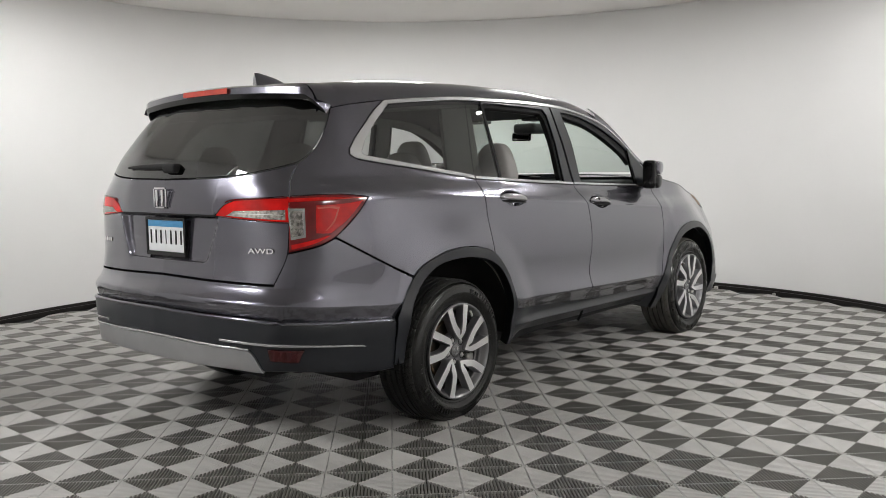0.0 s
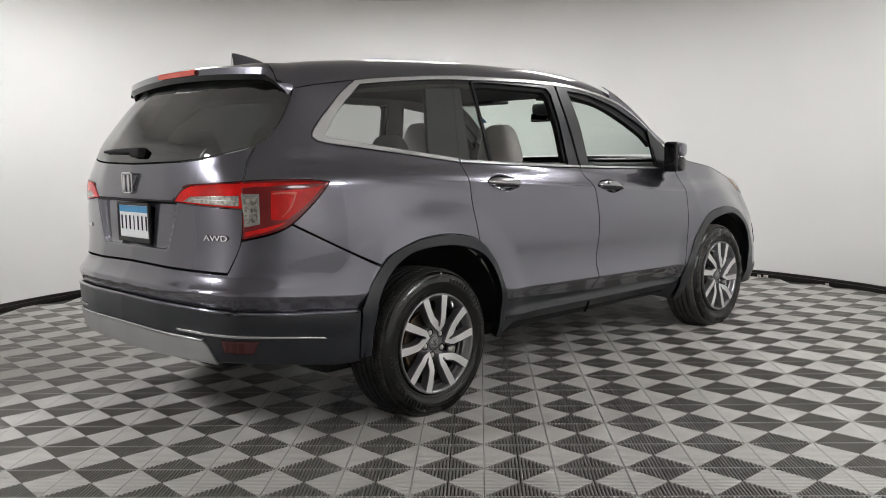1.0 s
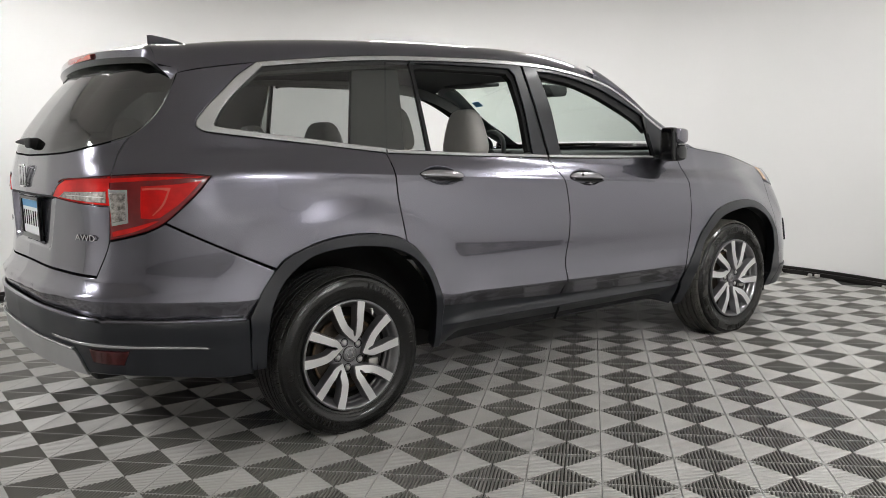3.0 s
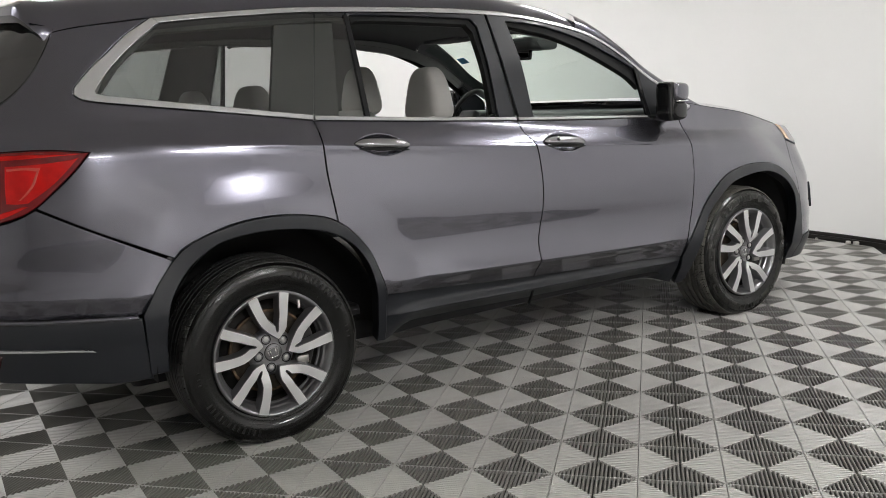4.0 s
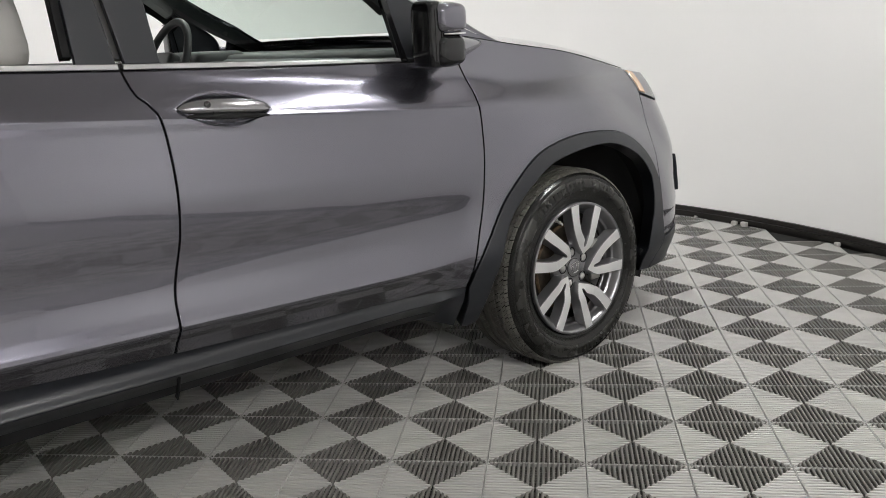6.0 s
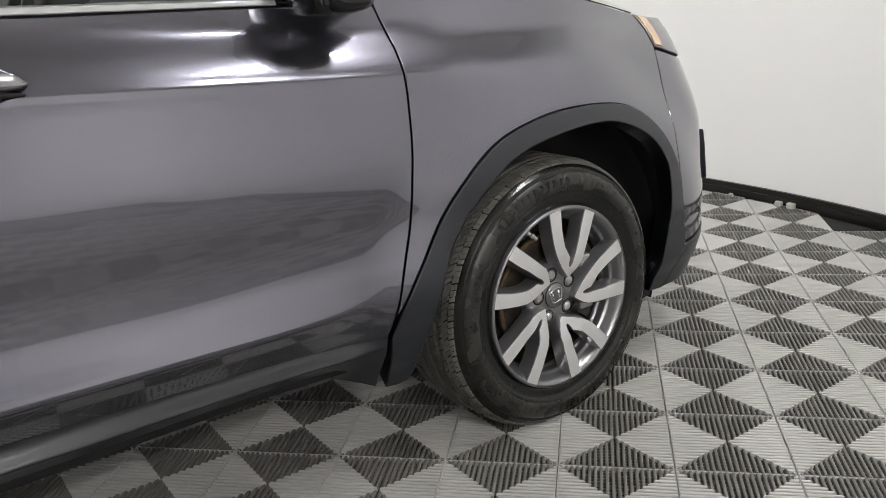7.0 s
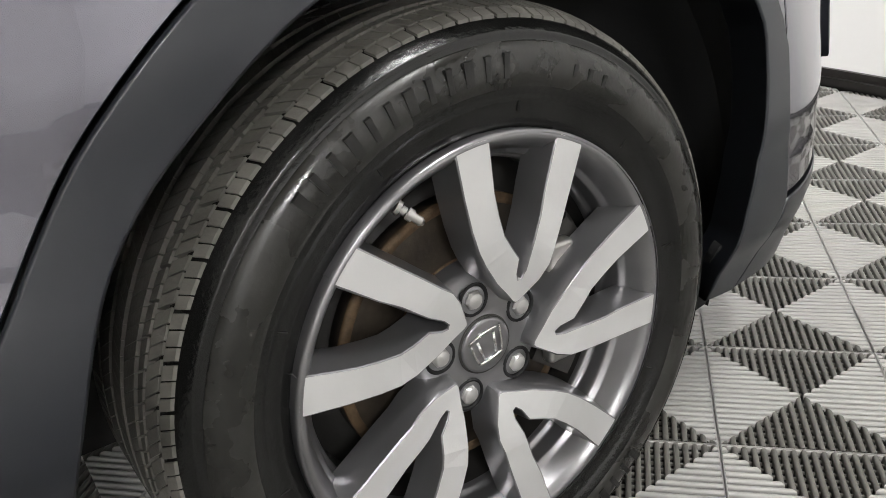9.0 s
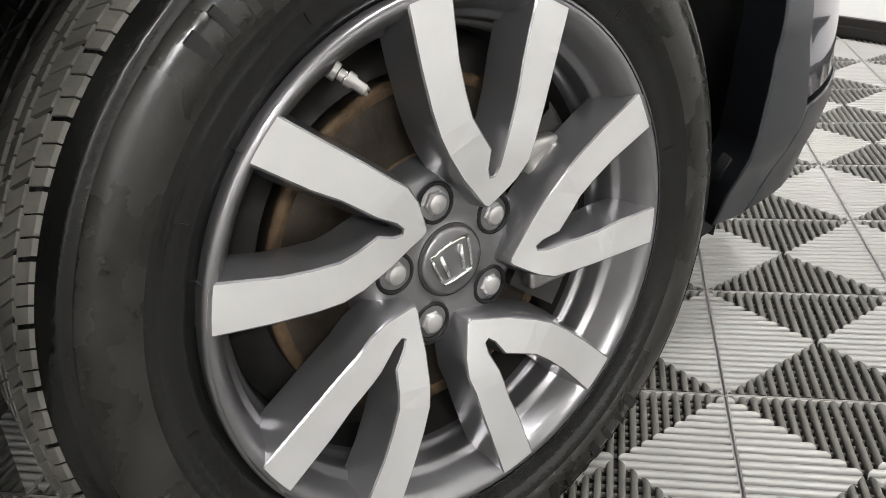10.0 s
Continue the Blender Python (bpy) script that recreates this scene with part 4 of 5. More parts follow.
def screen_row(t, n=17, drop=0.0):
    """One row of the windscreen between its top and its foot."""
    u = 1.80 + (2.40 - 1.80) * t
    e = skin(u, float(roof_z(u)))
    out = []
    for k in range(n):
        a = -1 + 2 * k / (n - 1)
        out.append((float(e[0]) + (0.03 + 0.30 * t) * (1 - a * a), float(e[1]) * 0.94 * -a * -1, float(e[2]) + (float(ROOF_RISE(1.80)) - float(roof_z(1.80))) * (1 - t) * ((1 - t) * (1 - abs(a) ** 6) + t * (1 - a * a)) - 0.01 * t - drop))
    return out


verts, faces = loft([screen_row(t) for t in np.linspace(0, 1, 12)])
screen = mesh_object("windscreen", verts, faces, CLEAR, car, "green-tinted windscreen")
corner = [[Vector(screen_row(t, drop=.006)[k]) for k in (1, 2)] for t in (.26, .33)]
q = [a.lerp(b, f) for a, b in corner for f in (.15, .75)]
mesh_object("sticker", q + [v + Vector((-.001, 0, -.001)) for v in q], [(0, 1, 3, 2), (4, 6, 7, 5)], PLATE_BLUE, screen, "small blue sticker inside the glass", smooth=False)
for s in (1, -1):
    rows = []
    for u in np.linspace(1.74, 2.595, 30):
        e = skin(u, float(roof_z(u)))
        rise = (0.045 + 0.030 * max(0, (2.15 - u) / .41) ** 1.4) * min(1, (2.60 - u) / .22)
        row = []
        for a in np.linspace(0, 1, 7):
            w = a * math.pi / 2
            row.append((float(e[0]) + 0.02 * a, s * (float(e[1]) + 0.075 * (1 - math.cos(w))), float(e[2]) + rise * math.sin(w)))
        rows.append(row)
    verts, faces = loft(rows)
    mesh_object("a_pillar", verts, [f[::-1] for f in faces] if s > 0 else faces, PAINT, car, "dark grey metallic windscreen pillar")
    verts, faces = loft([[(x + 0.01, y + s * 0.03, z - 0.03) for x, y, z in r] for r in rows])
    mesh_object("pillar_trim", verts, faces, HEADLINER, car, "grey inner pillar trim")

BONNET_Z = hermite((2.40, 1.196), (2.6, 1.165), (2.9, 1.123), (3.15, 1.079), (3.36, 1.033), (3.42, 1.005))
BONNET_LIP = hermite((2.40, .15), (2.55, .40), (2.8, .72), (3.2, .75), (3.42, .5))
rows = []
for u in np.linspace(2.40, 3.42, 26):
    z = float(BONNET_Z(u))
    e = skin(u, z)
    row = []
    for k in range(21):
        a = -1 + 2 * k / 20
        lip = 0.095 * (1 - a * a) ** 0.7
        row.append((float(e[0]) + 0.20 * (u - 2.4) * (1 - a * a), -float(e[1]) * a, z + lip * BONNET_LIP(u)))
    rows.append(row)
verts, faces = loft(rows)
mesh_object("bonnet", verts, faces, PAINT, car, "dark grey metallic bonnet")
slot = [(float(skin(u, float(BONNET_Z(u)))[0]), float(skin(u, float(BONNET_Z(u)))[1]), float(BONNET_Z(u))) for u in np.linspace(2.40, 3.36, 20)]
for s in (1, -1):
    verts, faces = tube([(x, s * y, z - 0.0005) for x, y, z in slot], 0.0016, 6)
    mesh_object("bonnet_gap", verts, faces, BLACK_MATT, car)

# front bumper, headlamps, radiator grille
def across(*segments):
    """An outline that runs on over the car's nose to the other side."""
    return [*segments, *[mirrored(seg, 2 * NOSE) for seg in reversed(segments)]]


panel("front_bumper", across([(NOSE, .34), (3.61, .34)], [(3.61, .34), (3.61, .398)], [(3.61, .398), (3.45, .384), (3.323, .374)], [(3.323, .374), (3.312, .45), (3.303, .52), (3.300, .588)], NOSE_SEAM, [(3.352, .93), (3.55, .88), (NOSE, .86)])
      , PAINT, car, "dark grey metallic front bumper", grid=0.03, gap=0.001, edge=0.002)
panel("bumper_core", across([(NOSE, .28), (3.30, .28)], [(3.30, .28), (3.33, .45), (3.33, .70), (3.38, .90)], [(3.38, .90), (3.6, .86), (NOSE, .85)]), BLACK_MATT, car, "black core behind the front bumper", grid=0.05, lift=-0.03, thick=0.004)
panel("bumper_lip", across([(NOSE, .25), (3.61, .26)], [(3.61, .26), (3.61, .335)], [(3.61, .335), (NOSE, .335)]), CLADDING, car, "dark grey chin of the bumper", lift=0.01, grid=0.04)
panel("grille", across([(NOSE, .865), (3.66, .868)], [(3.66, .868), (3.66, 1.0)], [(3.66, 1.0), (NOSE, 1.0)]), CHROME, car, "chrome radiator grille", grid=0.04)
for s in (1, -1):
    lamp = panel("headlamp", [[(3.356, .935), (3.50, .895), (3.65, .87)], [(3.65, .87), (3.65, .995)], [(3.65, .995), (3.45, 1.015), (3.366, 1.030)], [(3.366, 1.030), (3.356, .935)]], ALLOY_GREY, car, "clear headlamp", side=s, lift=0.002, grid=0.03)
    panel("side_marker", strip([(3.359, .94), (3.370, 1.024)], [(3.40, .928), (3.41, 1.015)]), AMBER, lamp, "amber side marker", side=s, lift=0.006, gap=0.001, grid=0.02)
    panel("corner_trim", strip([(3.50, .515), (3.505, .59), (3.52, .665)], [(3.545, .51), (3.55, .59), (3.555, .66)]), CLADDING, car, "dark grey corner trim", side=s, lift=0.012, grid=0.03)

# spoiler with the high brake lamp
def roof_top(x, y):
    """Height of the roof over a point of the plan."""
    zc = float(roof_z(x))
    half = abs(float(skin(x, zc)[1]))
    return zc + (float(ROOF_RISE(x)) - zc) * max(0, 1 - min(1, abs(y) / half) ** 15)


rows = []
for y in np.linspace(-.705, .705, 49):
    a = abs(y) / 0.705
    end = max(0, (a - .90) / .10) ** 2
    tip = -0.79 + 0.085 * a**2.2 + 0.05 * end
    zt = 1.684 - 0.030 * a**2 - 0.075 * end
    zr, zm = roof_top(-.52, y) + .003, roof_top(-.60, y) + .003
    thick = 0.060 - .012 * end
    row = [(-.50, zr - .004), (-.60, zm), (-.70, (zt + zm) / 2 + .003), (tip + .02, zt + .003), (tip, zt - .006), (tip - .004, zt - thick * .6), (tip + .008, zt - thick), (-.56, zt - thick - .004)]
    rows.append([(x, y, z) for x, z in row])
verts, faces = loft(rows)
n = len(rows[0])
top = [f[::-1] for f in faces if f[0] % n < 5]
ends = [tuple(range(n)), tuple((len(rows) - 1) * n + k for k in range(n))[::-1]]
smooth_sharp(mesh_object("spoiler", verts, top + ends, PAINT, car, "dark grey metallic roof spoiler"), 40)
verts, faces = loft([r[5:] for r in rows])
smooth_sharp(mesh_object("spoiler_edge", verts, [f[::-1] for f in faces], BLACK_GLOSS, car, "glossy black lower edge of the spoiler"), 40)
verts, faces = loft([[(-.797 + .004 * abs(y) * 3, y, 1.676), (-.803 + .012 * abs(y), y, 1.662), (-.801 + .012 * abs(y), y, 1.650)] for y in np.linspace(-.18, .18, 9)])
mesh_object("brake_lamp", verts, [f[::-1] for f in faces], PALE_RED, car, "red high brake lamp in the spoiler")

# shark-fin aerial
rows = []
for k in range(13):
    t = k / 12
    x = -.475 + 0.20 * t
    h = 0.070 * (1 - t) ** 0.5 * (1 if k else 0.95) + 0.004
    w = 0.034 * (0.35 + 0.65 * math.sin(math.pi * min(1, 0.25 + t * 0.75)))
    rows.append([(x + (0.0 if k else -.006) - 0.014 * (j / 8) * (1 - t), w * math.cos(math.pi * j / 8) * (1 - 0.55 * math.sin(math.pi * j / 8)), 1.714 + 0.006 * t + h * math.sin(math.pi * j / 8)) for j in range(9)])
verts, faces = loft(rows)
faces = [f[::-1] for f in faces] + [tuple(range(9))]
smooth_sharp(mesh_object("fin_aerial", verts, faces, PAINT, car, "dark grey fin aerial on the roof"), 50)

# rear wiper, emblem, letters, plate
verts, faces = tube([(-1.012, .36, 1.302), (-1.020, .22, 1.304), (-1.030, .02, 1.306), (-1.036, -.03, 1.300)], [.006, .012, .014, .020], 8)
wiper = mesh_object("rear_wiper", verts, faces, BLACK_MATT, car, "black rear wiper")
part("wiper_cap", box((.05, .10, .045), (-1.03, -.045, 1.296), .016, 3), BLACK_MATT, wiper, smooth=True)
bm = bmesh.new()
for y, h in ((.022, .078), (-.022, .078)):
    box((.012, .016, h), (-1.075, y, 1.157), .004, 2, bm)
box((.010, .086, .010), (-1.072, 0, 1.203), .003, 2, bm)
box((.010, .070, .010), (-1.074, 0, 1.112), .003, 2, bm)
for y in (-.048, .048):
    box((.010, .009, .088), (-1.072, y, 1.157), .003, 2, bm)
part("emblem", bm, BRIGHT, car, "plain chrome emblem on the tailgate", smooth=True)
plate = part("number_plate", box((.008, .305, .152), (-1.046, 0, .976), .002, 1), PLATE_WHITE, car, "white and blue registration plate in a dark frame")
part("plate_top_band", box((.002, .295, .030), (-1.051, 0, 1.034)), PLATE_BLUE, plate, "blue band")
for k, w in enumerate((.018, .016, .018, .008, .018, .018, .018)):
    part("plate_bar", box((.003, w * .62, .066), (-1.0515, .125 - .0415 * k, .970), .001, 1), BLACK_MATT, plate, "dark bar")
bm = bmesh.new()
for sy, sz, y, z in ((.325, .014, 0, 1.058), (.325, .022, 0, .890), (.012, .172, .157, .975), (.012, .172, -.157, .975)):
    box((.016, sy, sz), (-1.050, y, z), .003, 2, bm)
part("plate_frame", bm, BLACK_GLOSS, plate, "dark plate frame")


def lettering(text, size, m, mat, parent, label, depth=0.002):
    cu = bpy.data.curves.new(text, "FONT")
    cu.body, cu.size, cu.extrude, cu.align_x, cu.align_y = text, size, depth, "CENTER", "CENTER"
    tmp = new("text", cu)
    me = bpy.data.meshes.new_from_object(tmp.evaluated_get(bpy.context.evaluated_depsgraph_get()))
    bpy.data.objects.remove(tmp)
    me.materials.append(mat)
    ob = new("lettering", me)
    ob.parent, ob.matrix_basis = parent, m
    return tagged(ob, label)


def on_skin(u, z, lift):
    """A frame on the skin: x along u, y up, z outwards."""
    p, n = Vector(skin(u, z)), Vector(skin_normal(np.array(u), np.array(z)))
    x = Vector(skin(u + .01, z) - skin(u - .01, z)).normalized()
    m = Matrix((x, n.cross(x), n)).transposed().to_4x4()
    m.translation = p + n * lift
    return m


lettering("AWD", .034, on_skin(-1.12, .928, .003) @ Matrix.Diagonal((1.6, 1, 1, 1)), BRIGHT, car, "chrome letters AWD")
for k in range(4):
    m = on_skin(-2.28 - .030 * k, .935, .003)
    part("badge_bar", box((.018, .022, .004), (0, 0, 0), .002, 1), BRIGHT, car, "small chrome badge bar", matrix=m)

# door handles across their hollows
for s in (1, -1):
    for u0, z0, slope in HANDLES:
        row = []
        for k in range(21):
            t = -1 + 2 * k / 20
            u = u0 + .127 * t
            m = on_skin(u, z0 + slope * (u - u0) - .001, 0.004 + .014 * (1 - t * t))
            h, d = 0.0175 * (1 - t**4) ** 0.6 + 0.002, 0.011 * (1 - t**4) ** 0.5 + 0.002
            row.append([tuple(m @ Vector((0, h * math.copysign(abs(math.cos(a)) ** .75, math.cos(a)), d * math.copysign(abs(math.sin(a)) ** .75, math.sin(a))))) for a in np.linspace(0, 2 * math.pi, 21)])
        verts, faces = loft([[(x, y * s, z) for x, y, z in r] for r in row])
        handle = mesh_object("door_handle", verts, faces if s < 0 else [f[::-1] for f in faces], HANDLE, car, "satin grey door handle")
        # black strip paints the shade below the grip
        low = []
        for t in np.linspace(-.85, .95, 17):
            u = u0 + .125 * t
            w = .006 * (1 - t * t) + .001
            low.append([tuple(on_skin(u, z0 + slope * (u - u0) - .019 + w * math.cos(a), .003 + .006 * (1 - t * t) + w * math.sin(a)).translation * 1) for a in np.linspace(0, 2 * math.pi, 9)])
        verts, faces = loft([[(x, y * s, z) for x, y, z in r] for r in low])
        mesh_object("handle_shade", verts, faces if s < 0 else [f[::-1] for f in faces], BLACK_MATT, handle, "black strip for the shade under the grip")
        if u0 > 1:
            verts, faces = lathe([(.0005, .001), (.0045, .001), (.005, .002), (.0085, .002), (.0085, -.006)], 20, axis="z")
            m = on_skin(u0 - .058, z0 + .003, .0275)
            ob = mesh_object("key_lock", verts, [f[::-1] for f in faces], BLACK_GLOSS, handle, "small round lock", matrix=m if s > 0 else Matrix.Diagonal((1, -1, 1, 1)) @ m)
            cut_at = u0 - .045
            rim = [tuple(on_skin(cut_at, z0 + slope * (cut_at - u0) - .001 + .0178 * math.cos(a), .0165 + .0112 * math.sin(a)).translation) for a in np.linspace(-.3, math.pi + .3, 12)]
            verts, faces = tube([(x, y * s, z) for x, y, z in rim], .0012, 5)
            mesh_object("lock_joint", verts, faces, BLACK_MATT, handle)

# folded door mirrors
def pebble(size, at, power=0.45, taper=0.0):
    """A rounded block."""
    bm = bmesh.new()
    bmesh.ops.create_uvsphere(bm, u_segments=36, v_segments=20, radius=1)
    for v in bm.verts:
        c = [math.copysign(abs(k) ** power, k) for k in v.co]
        f = 1 - taper * max(0, c[0])
        v.co = (at[0] + c[0] * size[0] / 2, at[1] + c[1] * f * size[1] / 2, at[2] + c[2] * f * size[2] / 2)
    return bm


for s in (1, -1):
    m = Matrix.Translation((2.218, -.944 * s, 1.207)) @ pose(0, 0, 0, 0, 0, 6 * s)
    mirror = part("door_mirror", pebble((.128, .108, .094), (.012, 0, .044), .5, .10), PAINT, car, "folded dark grey door mirror with a black rim", smooth=True, matrix=m)
    part("lower_shell", pebble((.124, .102, .098), (.010, .002 * s, -.050), .5, .12), BLACK_GLOSS, mirror, "glossy black lower shell", smooth=True)
    part("mirror_housing", pebble((.062, .092, .196), (-.048, .012 * s, -.002), .36), BLACK_GLOSS, mirror, "glossy black mirror rim", smooth=True)
    part("mirror_glass", box((.13, .004, .15), (.0, .0525 * s, 0), .0015, 1), MIRROR, mirror, "mirror glass folded towards the door")
    part("indicator", pebble((.100, .108, .010), (.018, -.001 * s, -.002), .5, .06), BRIGHT, mirror, "clear indicator strip", smooth=True)
    if s < 0:
        part("mirror_shell", pebble((.10, .215, .185), (.0, .080, .015), .42), BLACK_GLOSS, mirror, "black shell of the far mirror", smooth=True)
        part("mirror_glass", pebble((.006, .188, .155), (0, 0, 0), .5), MIRROR, mirror, "mirror glass", smooth=True, matrix=pose(-.055, .080, .015, 0, 0, 10))
    for x, w in ((-.058, .007), (-.034, .006)):
        part("rim_rib", pebble((w, .010, .15), (x, -.031 * s, -.004), .5), BLACK_GLOSS, mirror, smooth=True)
    rows = []
    for t in np.linspace(0, 1, 9):
        c = Vector((2.262, -.905, 1.158)).lerp(Vector((2.492, -.818, 1.170)), t)
        w, h = .042 * (1 - t) ** .7 + .006, .044 * (1 - t) ** .8 + .004
        rows.append([(c.x, (c.y - w * math.sin(a)) * s, c.z + h * math.cos(a)) for a in np.linspace(0, 2 * math.pi, 17)])
    verts, faces = loft(rows)
    mesh_object("mirror_foot", verts, faces if s > 0 else [f[::-1] for f in faces], PAINT, car, "pointed dark grey foot of the mirror")

# underside and wheel housings
part("underbody", box((3.6, 1.36, .12), (1.32, 0, .30), .03, 2), BLACK_MATT, car, "dark underbody")
part("boot_underside", box((.52, 1.30, .06), (-.74, 0, .39), .02, 2), BLACK_MATT, car, "dark underside of the boot")
for x, rx, rz, y0, a0, a1 in ((.012, .462, .500, -.940, 2, 182), (2.82, .470, .500, -.875, -17, 183)):
    for s in (1, -1):
        verts, faces = lathe([(1.0, y0 * s), (1.0, -.80 * s), (.98, -.67 * s), (.20, -.66 * s)], 40, start=radians(a0), end=radians(a1))
        mesh_object("wheel_housing", [(vx * rx + x, vy, vz * rz + .345) for vx, vy, vz in verts], faces, BLACK_MATT, car, "black wheel housing")

# ---- wheels ----
HUB_Z = 0.349
FACE = -0.9615                     # plane of the rim's outer face


def polar(r, a):
    a = radians(a)
    return (r * math.cos(a), r * math.sin(a))


def make_wheel(base, dusty):
    """Wheel at the origin, its face at y = 0 towards -y; base: the angle of the first spoke pair."""
    prof = [(.2085, .066), (.2095, .058), (.2120, .0555), (.2150, .0545), (.2165, .050), (.2175, .036), (.2195, .0325), (.2240, .0300), (.2265, .0265), (.2310, .013), (.240, .001), (.2465, -.003), (.2495, .001), (.2505, .008), (.2505, .03)]
    prof = [(r * .976, h + .002) for r, h in prof]
    verts, faces = lathe(prof, 96)
    wheel = mesh_object("wheel", verts, [f[::-1] for f in faces], ALLOY_GREY, None, "grey alloy wheel with machined double spokes")
    verts, faces = lathe([(.150, .200), (.199, .19), (.2020, .08), (.2035, .066)], 96)
    mesh_object("inner_barrel", verts, [f[::-1] for f in faces], BARREL, wheel, "dusty inside of the rim, darkened for shade")
    # tyre: sidewalls and base ring
    side = [(.2495, .014), (.2505, .002), (.256, -.003), (.266, -.005), (.276, -.0062), (.280, -.0085), (.284, -.0112), (.300, -.0150), (.316, -.0135), (.330, -.0070), (.3365, -.0030), (.3385, -.0042), (.3410, -.0015), (.350, .008), (.3575, .021), (.3590, .030)]
    side = [(.366 - (.366 - r) * 1.052, h + .0125) for r, h in side]
    across = side + [(.3565, .046), (.3565, .218)] + [(r, .264 - h) for r, h in reversed(side)]
    verts, faces = lathe(across, 128)
    verts = [(x, y, max(z, .004 - HUB_Z)) for x, y, z in verts]
    tyre = mesh_object("tyre", verts, [f[::-1] for f in faces], RUBBER, wheel, "worn black rubber tyre")
    # tread blocks
    rnd = random.Random(5)
    tv, tf = [], []

    def block(a0, a1, y0, y1, r0, r1, skew=0.0, edge=0.0):
        i = len(tv)
        for r, g in ((r0, 0.0), (r1, 0.0012)):
            for a, y in ((a0, y0), (a1, y0), (a1, y1), (a0, y1)):
                aa = a + skew * (y - y0) / (y1 - y0)
                yy = min(max(y, y0 + g), y1 - g)
                rr = r - (edge if (r == r1 and y == y0) else 0)
                tv.append((rr * math.cos(aa), yy, rr * math.sin(aa)))
        tf.extend([(i + 4, i + 5, i + 6, i + 7), (i, i + 1, i + 5, i + 4), (i + 1, i + 2, i + 6, i + 5), (i + 2, i + 3, i + 7, i + 6), (i + 3, i, i + 4, i + 7)])
    n = 144
    for k in range(n):
        w = 2 * math.pi / n
        a = k * w
        wide = 0.87 if k % 3 else 0.72
        block(a, a + w * wide, .022, .040, .352, .3650, skew=.034, edge=.005)
        block(a + .010, a + .010 + w * (.90 if k % 2 else .78), .0425, .058, .352, .3658, skew=.022)
        block(a, a + w * (0.955 if k % 2 else .90), .066, .098, .352, .3662, skew=.05)
        block(a, a + w * 0.97, .106, .134, .352, .3664, skew=-.03)
        block(a, a + w * (0.955 if k % 2 else .90), .142, .174, .352, .3662, skew=.05)
        block(a, a + w * wide, .182, .218, .352, .3655, skew=-.012)
        block(a, a + w * (.90 if k % 3 else .76), .0085, .021, .3465, .3592, skew=.012, edge=.006)
    tv = [(x, y + .0125, max(z, .0015 - HUB_Z)) for x, y, z in tv]
    # rear tread: same rubber, with the shade around it put into a darker colour
    mesh_object("tread", tv, [f[::-1] for f in tf], TREAD if dusty else TREAD_SHADED, tyre, "siped tread blocks", smooth=False)
    if dusty:
        verts, faces = lathe([(.2855, -.0112), (.2870, -.0130), (.300, -.0158), (.316, -.0143), (.3295, -.0080), (.3305, -.0060)], 128)
        verts = [(x, y + .0125, max(z, .003 - HUB_Z)) for x, y, z in verts]
        mesh_object("sidewall_band", verts, [f[::-1] for f in faces], DUSTY, tyre, "dusty grey band of the sidewall")
    # plain raised bars where the sidewall carries writing
    def bar(a, wa, r0, r1, y):
        y += .0125
        verts = [(r * math.cos(a + d), yy, r * math.sin(a + d)) for yy in (y + .004, y) for r, d in ((r0, -wa), (r0, wa), (r1, wa), (r1, -wa))]
        mesh_object("sidewall_bar", verts, [(4, 5, 6, 7), (0, 1, 5, 4), (1, 2, 6, 5), (2, 3, 7, 6), (3, 0, 4, 7)], LETTER, tyre, smooth=False)
    for first in (base + 52, base + 232):
        for k in range(12):
            bar(radians(first - 4.1 * k), .0105 if k % 3 else .0165, .297, .321, -.0163)
        for k in range(3):
            bar(radians(first - 62 - 4.2 * k), .007, .300, .313, -.0163)
    for k in range(10):
        bar(radians(36 * k + 9), .0012, .262, .280, -.0072)
    # spokes
    V = [(.2440, 19.6), (.2385, 21.3), (.1900, 21.9), (.1540, 22.0), (.1290, 21.2), (.1090, 18.4), (.0810, 9.0), (.0660, -3.5), (.0562, -18.0), (.0560, -23.5), (.0600, -26.2), (.0900, -31.3), (.1100, -30.7), (.1270, -27.6),
         (.1560, -24.6), (.1850, -22.3), (.2390, -19.6), (.2430, -18.8), (.2440, -11.2), (.2385, -9.9), (.1850, -10.4), (.1560, -11.6), (.1180, -12.2), (.0950, -14.4), (.0850, -14.0), (.0835, -11.6), (.0900, -8.6), (.1080, -6.2),
         (.1240, 1.8), (.1370, 5.9), (.1600, 8.6), (.1850, 10.2), (.2385, 11.1), (.2440, 12.0)]
    for k in range(5):
        mid = base - 72 * k
        flat = np.array([polar(r, mid + a) for r, a in V])
        if ((flat[:, 0] * np.roll(flat[:, 1], -1)) - (np.roll(flat[:, 0], -1) * flat[:, 1])).sum() < 0:
            flat = flat[::-1]
        dense = ring([[flat[i], flat[(i + 1) % len(flat)]] for i in range(len(flat))], 0.012)
        top = inset(dense, 0.0016)
        low = inset(dense, -0.006)

        def deep(p):
            r = np.hypot(p[:, 0], p[:, 1])
            return 0.0005 + 0.0135 * np.clip((0.125 - r) / 0.07, 0, 1) ** 1.2
        out = delaunay([Vector(p) for p in top], [], [list(range(len(top)))], 1, 1e-7)
        fv = np.array([tuple(v) for v in out[0]])
        verts = np.stack([fv[:, 0], deep(fv), fv[:, 1]], 1)
        mesh_object("spoke_face", verts, [tuple(f) for f in out[2]], ALLOY, wheel, "bright machined spoke face", smooth=False)
